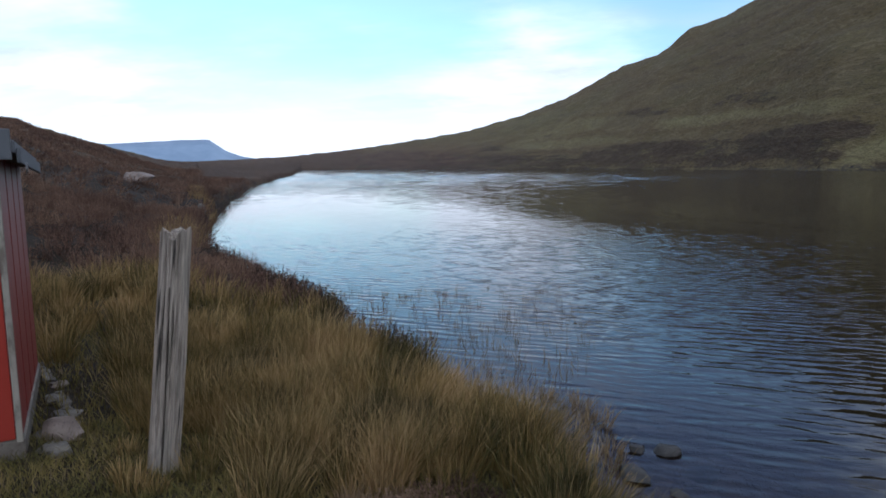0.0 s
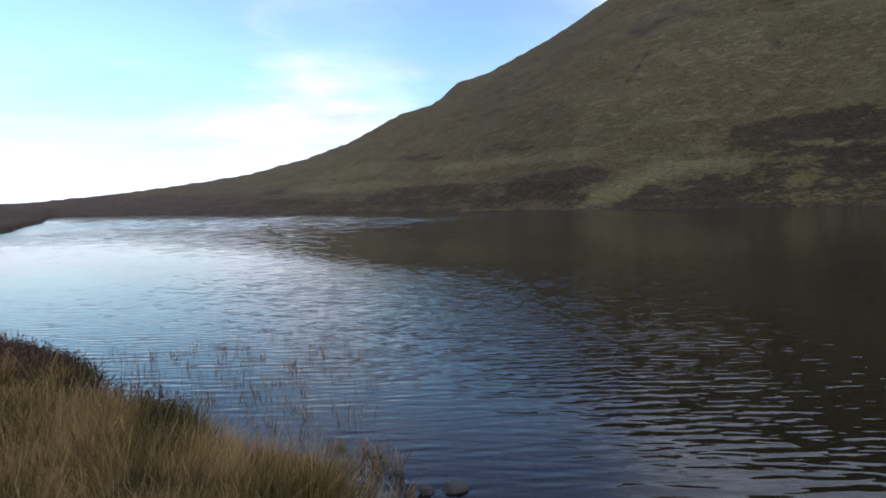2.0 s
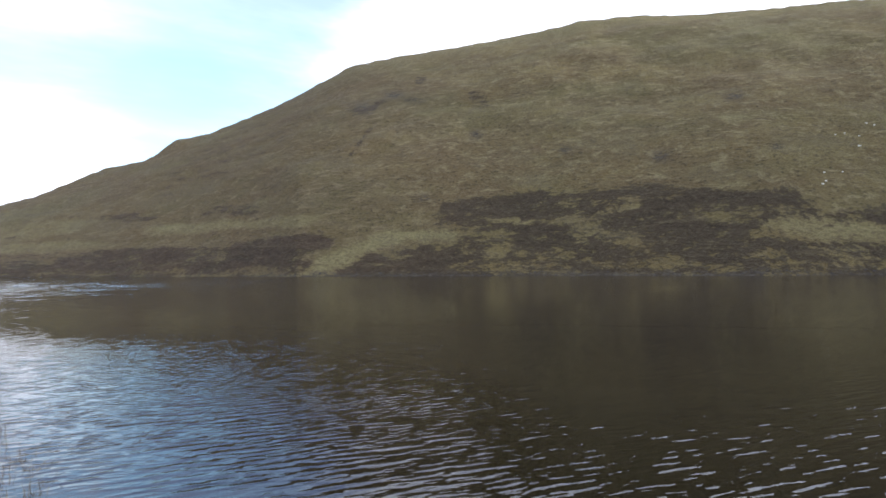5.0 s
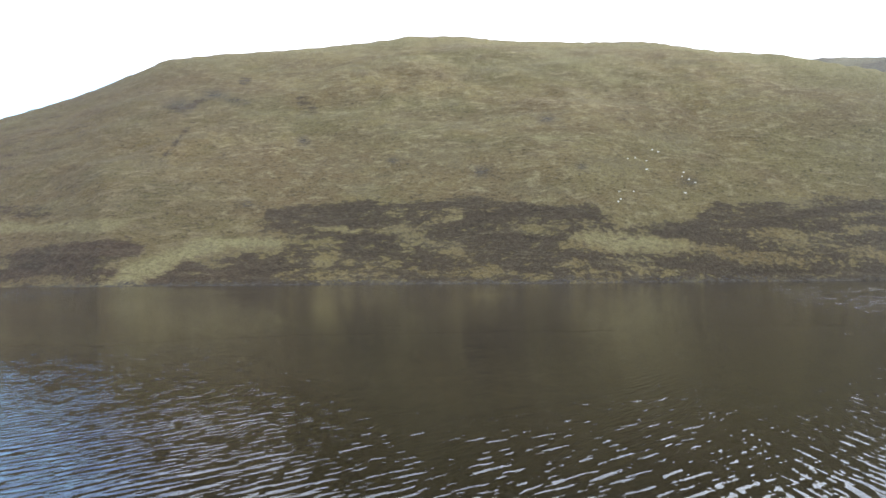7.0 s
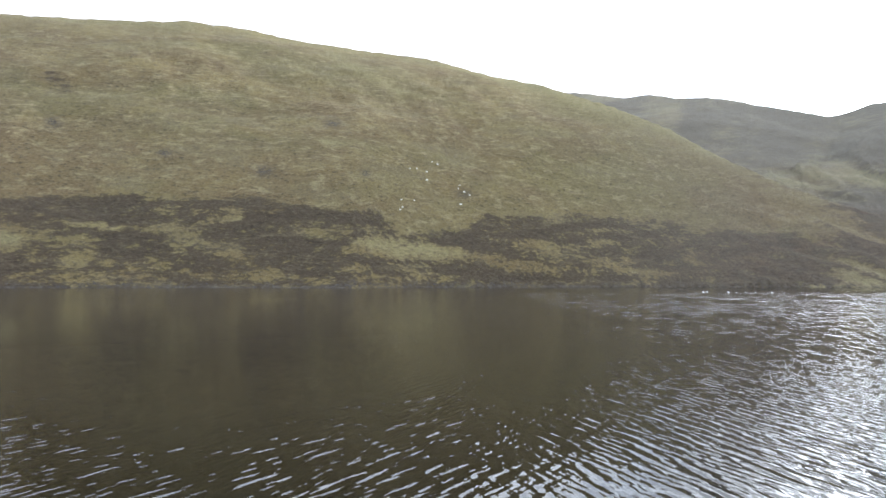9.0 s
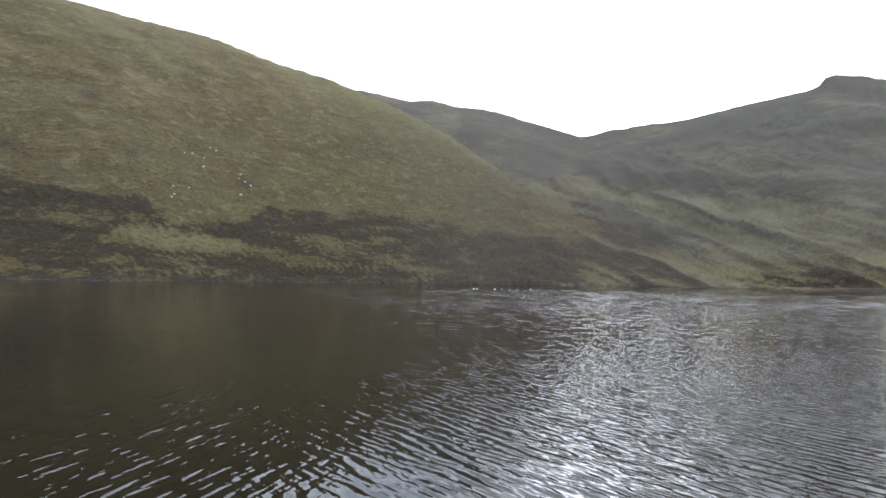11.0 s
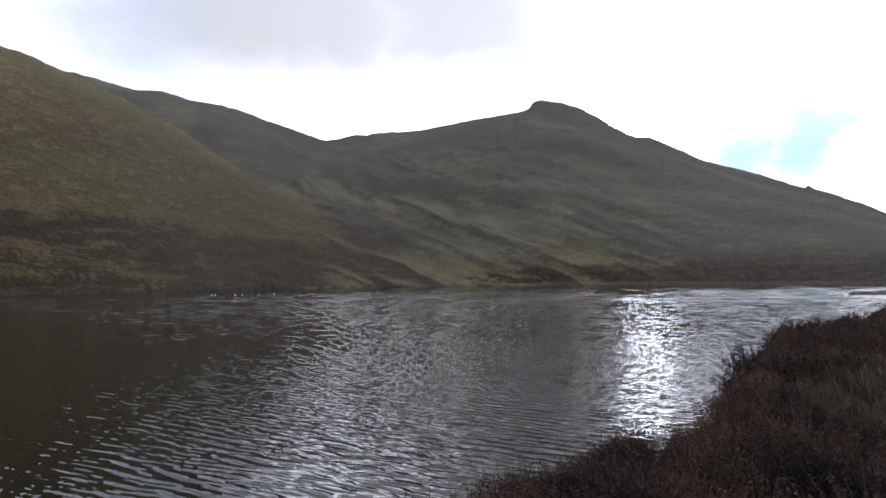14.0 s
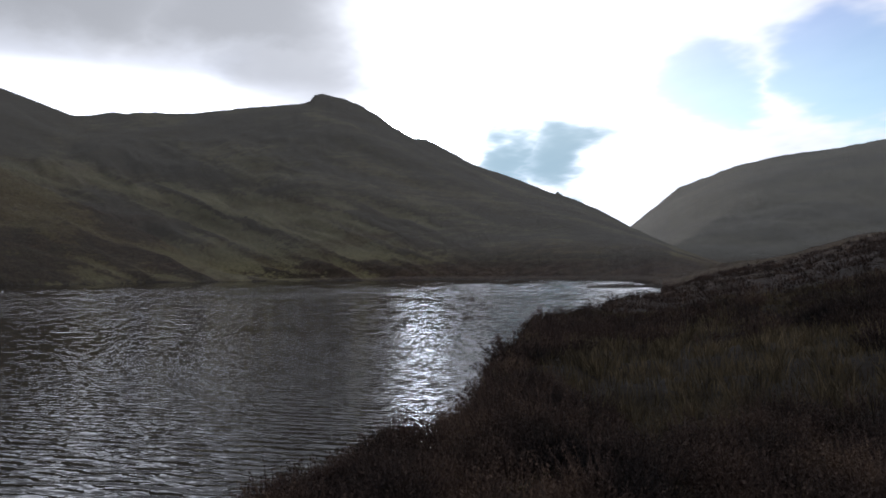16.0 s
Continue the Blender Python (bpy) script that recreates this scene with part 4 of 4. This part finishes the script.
def stone_material(name, a, c_, wet=0.8):
    m, n, b = material(name)
    p = n.add("ShaderNodeTexCoord").outputs["Object"]
    big, fine = n.noise(p, 5, 6, 0.65), n.noise(p, 60, 4, 0.6)
    col = n.mix(n.ramp(big, 0.35, 0.65), a, c_)
    col = n.mix(n.math("MULTIPLY", n.ramp(fine, 0.55, 0.7), 0.6), col, tuple(v * 0.5 for v in a))
    n.set(b.inputs["Base Color"], col)
    b.inputs["Roughness"].default_value = wet
    bump(n, b, n.math("ADD", big, n.math("MULTIPLY", fine, 0.2)), 0.02)
    return m


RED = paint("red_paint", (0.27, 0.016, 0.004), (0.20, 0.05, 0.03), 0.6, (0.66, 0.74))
# boards of side, end and back walls: darker red than the front, worn pinkish
RED_BOARD = paint("dark_red_boards", (0.17, 0.015, 0.007), (0.19, 0.09, 0.07), 0.42, (0.66, 0.76))
TRIM = paint("weathered_white_paint", (0.28, 0.245, 0.20), (0.13, 0.105, 0.08), 0.6, (0.48, 0.60))
FELT = paint("grey_roof_felt", (0.105, 0.11, 0.12), (0.06, 0.06, 0.06), 0.8)
DARK = paint("dark_gap_backing", (0.05, 0.04, 0.035), (0.12, 0.1, 0.09), 0.8)
STEEL = paint("galvanised_steel", (0.2, 0.2, 0.21), (0.14, 0.11, 0.09), 0.5)
CONCRETE = stone_material("concrete", (0.085, 0.068, 0.052), (0.15, 0.125, 0.10))
PALE_STONE = stone_material("pale_stone", (0.10, 0.075, 0.062), (0.20, 0.155, 0.13))
GREY_STONE = stone_material("grey_lichen_stone", (0.065, 0.055, 0.045), (0.125, 0.108, 0.088))
WHITE_SPECK = stone_material("pale_speck_stone", (0.50, 0.49, 0.45), (0.68, 0.67, 0.62))
WET_STONE = stone_material("wet_dark_stone", (0.014, 0.013, 0.012), (0.034, 0.030, 0.027), 0.75)


def weathered_wood():
    m, n, b = material("weathered_grey_wood")
    p = n.add("ShaderNodeTexCoord").outputs["Object"]
    grain = n.noise(n.mapping(p, (0, 0, 0), (0, 0, 0), (1, 1, 0.05)), 70, 5, 0.65)
    big = n.noise(n.mapping(p, (0, 0, 0), (0, 0, 0), (1, 1, 0.3)), 7, 5, 0.6)
    c = n.mix(n.ramp(grain, 0.3, 0.7), (0.115, 0.092, 0.072), (0.40, 0.335, 0.275))
    c = n.mix(n.ramp(big, 0.5, 0.75), c, (0.20, 0.18, 0.15))
    c = n.mix(n.ramp(n.noise(n.mapping(p, (4, 2, 0), (0, 0, 0), (1, 1, 0.05)), 34, 3, 0.5), 0.61, 0.66), c, (0.018, 0.014, 0.010))
    n.set(b.inputs["Base Color"], c)
    b.inputs["Roughness"].default_value = 0.9
    bump(n, b, grain, 0.012)
    return m


WOOD = weathered_wood()


def stone(name, mat, x, y, size, z=None, squash=0.6, stretch=1.0, turn=0.0, seed=0, label="", group="", sink=0.25):
    bm = bmesh.new()
    bmesh.ops.create_icosphere(bm, subdivisions=3, radius=0.5)
    off = Vector((seed * 7.3, seed * 3.1, seed * 1.7))
    rr = random.Random(seed)
    cuts = [(Vector((rr.gauss(0, 1), rr.gauss(0, 1), rr.gauss(0, 0.8))).normalized(), rr.uniform(0.30, 0.44)) for _ in range(11)]
    for v in bm.verts:
        d = v.co.normalized()
        f = noise.fractal(d * 1.2 + off, 0.6, 2.1, 4)
        q = d * 0.56 * (1 + 0.12 * f)
        for c, m in cuts:
            over = q.dot(c) - m
            if over > 0:
                q -= c * over * 0.93
        v.co = q
        v.co.z = max(-0.33, min(v.co.z, 0.40 + 0.05 * f))
        v.co = Vector((v.co.x * size * stretch, v.co.y * size, v.co.z * size * squash))
    ob = part(name, bm, mat)
    zz = float(height(np.array([x]), np.array([y]))[0]) if z is None else z
    ob.matrix_world = pose(x, y, zz + size * squash * sink, 0, 0, turn)
    return tagged(ob, label, "stone", group)


def hut():
    """A small red timber hut on a concrete sill; local x runs along the front, y along the side."""
    base = Vector((-2.99, 2.91, 0.0))
    g = float(height(np.array([base.x]), np.array([base.y]))[0]) - 0.05
    root = tagged(new("hut"), "small red painted timber hut with grey roof on a concrete sill", "hut")
    W, D, z0, z1 = 2.2, 1.63, 0.17, 1.72
    part("sill", box(-W - 0.01, -0.01, -0.25, 0.012, D + 0.01, z0 - 0.004, 0.012), CONCRETE, root, "rough concrete sill")
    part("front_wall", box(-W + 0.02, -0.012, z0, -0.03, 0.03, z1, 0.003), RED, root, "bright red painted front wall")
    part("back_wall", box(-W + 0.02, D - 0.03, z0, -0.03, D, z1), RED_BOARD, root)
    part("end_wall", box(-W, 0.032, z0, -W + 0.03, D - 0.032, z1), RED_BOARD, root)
    # dark sheet behind the boards: the shade of their gaps, put into its colour
    side = part("side_wall", box(-0.10, 0.035, z0, -0.075, D - 0.032, z1), DARK, root, "vertical boarded side wall")
    k, w = 4, (D - 0.06) / 4
    for i in range(k):
        y = 0.05 + i * w
        bm = box(-0.072, y + 0.024, z0 - 0.03, 0.0, y + w - 0.024, z1 + 0.02 - 0.004 * i, 0.004)
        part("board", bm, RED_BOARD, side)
    part("corner_trim", box(-0.026, -0.014, z0 - 0.02, 0.006, 0.012, z1, 0.004), TRIM, root, "flaking white corner strip")
    # roof: a low slope to the back, with a deep front edge
    bm = box(-W - 0.12, -0.14, z1 + 0.02, 0.10, D + 0.12, z1 + 0.09, 0.008)
    for v in bm.verts:
        v.co.z += 0.02 - 0.06 * (v.co.y / D)
    roof = part("roof", bm, FELT, root, "grey felt roof")
    part("fascia", box(-W - 0.10, -0.165, z1 + 0.01, 0.085, -0.142, z1 + 0.17, 0.004), FELT, root, "grey fascia board")
    bm = box(0.102, -0.12, z1 - 0.03, 0.122, D + 0.10, z1 + 0.05, 0.004)
    for v in bm.verts:
        v.co.z += 0.02 - 0.06 * (v.co.y / D)
    part("verge_board", bm, FELT, roof, "grey verge board")
    bm = bmesh.new()
    for i in range(14):
        a, b = 2 * math.pi * i / 14, 2 * math.pi * (i + 1) / 14
        q = [Vector((0.13, 0.06 + 0.03 * math.cos(t) * s, z1 - 0.03 + 0.03 * math.sin(t) * s)) for t in (a, b) for s in (1.0, 0.72)]
        vs = [bm.verts.new(c) for c in q] + [bm.verts.new(c + Vector((0.008, 0, 0))) for c in q]
        for f in ((0, 1, 3, 2), (4, 6, 7, 5), (0, 2, 6, 4), (1, 5, 7, 3)):
            bm.faces.new([vs[j] for j in f])
    part("ring", bm, STEEL, roof, "galvanised steel ring")
    root.matrix_world = pose(base.x, base.y, g, 0, 0, 40.5)


def post():
    """A split, leaning old gate post."""
    bm = bmesh.new()
    seg, rings = 160, 70
    rows = []
    # cracks: compass on the post, wander, depth, from and to along its height
    cracks = ((5.12, 0.22, 0.055, -0.3, 1.05), (5.34, 0.25, 0.030, 0.55, 0.95), (4.60, 0.14, 0.05, 0.40, 1.6), (5.48, 0.12, 0.022, 1.12, 1.6),
              (1.0, 0.10, 0.04, -0.3, 1.6), (2.4, 0.10, 0.035, 0.2, 1.6))
    for j in range(rings + 1):
        z = -0.25 + 1.62 * j / rings
        row = []
        for i in range(seg):
            a = 2 * math.pi * i / seg
            p = Vector((math.cos(a) * 1.4, math.sin(a) * 1.4, z * 0.6))
            r = 0.082 + 0.016 * noise.noise(p * 1.4) + 0.005 * noise.noise(Vector((math.cos(a) * 7, math.sin(a) * 7, z * 2.0))) + 0.0025 * noise.noise(Vector((math.cos(a) * 24, math.sin(a) * 24, z * 3.0)))
            r *= 1.0 + 0.07 * math.cos(2 * a + 0.6) - 0.05 * (z / 1.4)
            for at, wander, depth, lo, hi in cracks:
                c = at + wander * noise.noise(Vector((at * 3, z * 1.6, 2)))
                gap = abs((a - c + math.pi) % (2 * math.pi) - math.pi)
                wide = 0.045 + 0.05 * noise.noise(Vector((at, z * 2.2, 5)))
                if lo < z < hi and gap < wide:
                    r -= depth * (1 - gap / wide) ** 0.6
            top = 0.0
            if j > rings - 5:
                top = (0.035 * noise.noise(Vector((math.cos(a) * 1.5, math.sin(a) * 1.5, 9))) + 0.02 * noise.noise(Vector((math.cos(a) * 5, math.sin(a) * 5, 3)))) * 1.3 * (j - rings + 5) / 5
            row.append(bm.verts.new((r * math.cos(a), r * math.sin(a), z + top)))
        rows.append(row)
    for a, b in zip(rows, rows[1:]):
        for i in range(seg):
            f = bm.faces.new((a[i], a[(i + 1) % seg], b[(i + 1) % seg], b[i]))
    c = bm.verts.new((0.01, 0, 1.345))
    for i in range(seg):
        bm.faces.new((rows[-1][i], rows[-1][(i + 1) % seg], c))
    bm.faces.new(rows[0][::-1])
    ob = part("fence_post", bm, WOOD)
    x, y = -2.23, 3.08
    z = float(height(np.array([x]), np.array([y]))[0])
    # leans across the view
    ob.matrix_world = Matrix.Translation((x, y, z)) @ Matrix.Rotation(radians(6.0), 4, Vector((-0.59, 0.81, 0)).normalized())
    tagged(ob, "leaning grey weathered wooden post with deep cracks, in grass", "post")


hut()
post()

for x, y, s, q, st, tr in ((0.83, 4.88, 0.17, 0.55, 1.3, 20), (0.60, 4.86, 0.13, 0.6, 1.0, 70), (0.52, 4.42, 0.21, 0.45, 1.4, 110), (0.80, 4.22, 0.12, 0.4, 1.2, 0)):
    stone("stone", WET_STONE, x, y, s, 0.0, q, st, tr, int(s * 100), "wet dark stone at the edge of the water", "stones by the water", 0.1)
for k, (x, y, s) in enumerate(((0.22, 4.6, 0.22), (1.05, 4.6, 0.25), (0.35, 5.1, 0.18), (0.75, 5.35, 0.2), (1.25, 5.0, 0.16), (0.1, 5.3, 0.2), (1.0, 4.1, 0.2))):
    stone("stone", WET_STONE, x, y, s, -0.08, 0.4, 1.3, 50 * k, 40 + k, "dark stone just under shallow water", "stones by the water", 0.0)
for k, (az, r, s) in enumerate(((133.6, 14.2, 0.3), (129.3, 9.6, 0.22), (133.3, 12.6, 0.2), (128.6, 9.0, 0.16))):
    x, y = polar(az, r)
    stone("stone", WET_STONE, float(x), float(y), s, 0.0, 0.7, 1.1, 40 * k, 60 + k, "wet dark stone in the water below the heather", "stones by the water", 0.15)
for k, (az, r, s, q, mat) in enumerate(((-43.2, 4.40, 0.23, 0.95, PALE_STONE), (-43.6, 4.15, 0.15, 0.7, GREY_STONE), (-42.7, 4.75, 0.20, 0.35, GREY_STONE),
                                        (-44.3, 4.22, 0.10, 0.6, GREY_STONE), (-43.5, 5.1, 0.13, 0.5, GREY_STONE), (-43.0, 5.4, 0.12, 0.5, PALE_STONE), (-44.2, 4.45, 0.12, 0.6, GREY_STONE))):
    x, y = polar(az, r)
    stone("rubble_stone", mat, float(x), float(y), s, None, q, 1.2, 33 * k, 80 + k, "rough stone lying beside the hut's sill", "rubble by the hut", 0.2)
for k in range(16):
    az, r = -44.4 + 2.3 * ((k * 0.618) % 1), 4.5 + 1.6 * ((k * 0.381) % 1)
    x, y = polar(az, r)
    stone("rubble_stone", PALE_STONE if k % 4 == 0 else GREY_STONE, float(x), float(y), 0.045 + 0.05 * ((k * 0.27) % 1), None, 0.7, 1.3, 47 * k, 110 + k,
          "small broken stone in the soil beside the hut", "rubble by the hut", 0.3)
x, y = polar(-36.4, 30.0)
stone("boulder", PALE_STONE, float(x), float(y), 1.25, None, 0.50, 1.2, 60, 93, "rounded pale grey boulder among the heather", "", 0.30)
x, y = polar(-31.7, 21.0)
stone("boulder", GREY_STONE, float(x), float(y), 0.5, None, 0.9, 0.6, 30, 92, "small grey boulder on the shore", "", 0.4)


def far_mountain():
    """A mountain on the skyline, far beyond the loch's outlet; its blue is painted haze."""
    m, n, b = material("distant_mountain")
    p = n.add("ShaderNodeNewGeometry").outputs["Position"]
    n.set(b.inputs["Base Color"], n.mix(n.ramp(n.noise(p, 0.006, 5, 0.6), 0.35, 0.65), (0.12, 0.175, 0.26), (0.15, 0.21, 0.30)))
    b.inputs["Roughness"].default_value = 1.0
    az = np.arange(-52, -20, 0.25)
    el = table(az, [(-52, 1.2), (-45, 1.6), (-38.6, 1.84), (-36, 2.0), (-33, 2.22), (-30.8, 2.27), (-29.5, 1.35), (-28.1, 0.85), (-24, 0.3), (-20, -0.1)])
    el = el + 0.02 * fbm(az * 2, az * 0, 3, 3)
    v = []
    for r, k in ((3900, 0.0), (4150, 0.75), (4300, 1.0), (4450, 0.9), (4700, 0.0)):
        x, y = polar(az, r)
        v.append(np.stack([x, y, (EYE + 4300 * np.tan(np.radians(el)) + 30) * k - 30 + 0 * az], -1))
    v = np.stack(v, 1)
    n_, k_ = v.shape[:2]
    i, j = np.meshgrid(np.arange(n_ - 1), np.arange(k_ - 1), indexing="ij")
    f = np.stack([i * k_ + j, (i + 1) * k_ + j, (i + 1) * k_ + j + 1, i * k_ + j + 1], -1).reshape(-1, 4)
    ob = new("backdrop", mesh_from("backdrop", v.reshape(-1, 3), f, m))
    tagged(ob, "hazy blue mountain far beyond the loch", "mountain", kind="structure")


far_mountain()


def shore_rocks():
    """Small dark rocks along the far shore."""
    rng = np.random.default_rng(3)
    k = 900
    az = rng.uniform(14, 104, k)
    r = table(az, FAR) * (1 + 0.008 * fbm(az * 1.3, az * 0, 3, 9)) + rng.normal(0.6, 0.9, k)
    x, y = polar(az, r)
    z = np.maximum(height(x, y), 0)
    s = rng.uniform(0.1, 1.0, k) ** 3 * 0.6 + 0.12
    v = np.array([[1, 0, 0], [0, 1, 0], [-1, 0, 0], [0, -1, 0], [0, 0, 1], [0.6, 0.6, 0.75], [-0.5, 0.5, 0.7]], float)
    f = np.array([[0, 1, 5], [1, 2, 6], [2, 3, 4], [3, 0, 4], [0, 5, 4], [1, 6, 5], [5, 6, 4], [6, 2, 4]])
    v = v[None] * (s[:, None, None] * rng.uniform(0.6, 1.3, (k, 7, 3))) * np.array([1, 1, 0.6])
    v = v + np.stack([x, y, z - 0.1], 1)[:, None]
    stuff("shore_rocks", (v.reshape(-1, 3), (np.arange(k)[:, None, None] * 7 + f[None]).reshape(-1, 3)), WET_STONE, "dark rocks scattered along the far shore", "rocks")


shore_rocks()


def hill_specks():
    """White dots of sheep on the long hill, built as pale boulders at angles from the eye."""
    rows = ((65.0, 10.2), (65.6, 10.2), (66.5, 9.9), (66.5, 9.2), (69.5, 8.7), (69.4, 8.4), (69.9, 8.1), (70.4, 7.8), (69.6, 7.0),
            (64.2, 7.4), (65.4, 7.3), (64.3, 6.7), (64.1, 6.5), (67.0, 10.8), (67.5, 10.6))
    rr = np.arange(240.0, 640.0, 0.5)
    for k, (az, el) in enumerate(rows):
        x, y = polar(np.full(len(rr), az), rr)
        i = int(np.argmax(np.degrees(np.arctan2(height(x, y) - EYE, rr)) > el))
        stone("boulder", WHITE_SPECK, float(x[i]), float(y[i]), 0.75 + 0.3 * ((k * 0.618) % 1), None, 0.7, 1.3, 40 * k, 200 + k,
              "white dot like a sheep on the grassy hillside, built as a boulder", "boulders on the hill", 0.3)


def floats():
    """A row of small white specks off the far shore, built as floats."""
    m = paint("white_float", (0.75, 0.75, 0.73), (0.5, 0.5, 0.48), 0.5)
    for k, az in enumerate((90.3, 90.6, 92.2, 92.8, 93.5, 94.2, 95.4)):
        x, y = polar(az, 158.0 + 3 * ((k * 0.618) % 1))
        size = 0.16 if k in (0, 1, 2, 6) else 0.10
        bm = bmesh.new()
        bmesh.ops.create_uvsphere(bm, u_segments=14, v_segments=9, radius=size)
        for v in bm.verts:
            v.co.z *= 0.8
        ob = part("float", bm, m)
        stem = bmesh.new()
        bmesh.ops.create_cone(stem, cap_ends=True, segments=8, radius1=size * 0.18, radius2=size * 0.14, depth=size * 0.5)
        bmesh.ops.translate(stem, verts=stem.verts, vec=(0, 0, size * 0.95))
        part("eye", stem, STEEL, ob)
        ob.matrix_world = pose(float(x), float(y), size * 0.25, 0, 0, 37 * k)
        tagged(ob, "small white speck on the water, built as a round float", "float", "floats off the far shore")


hill_specks()
floats()
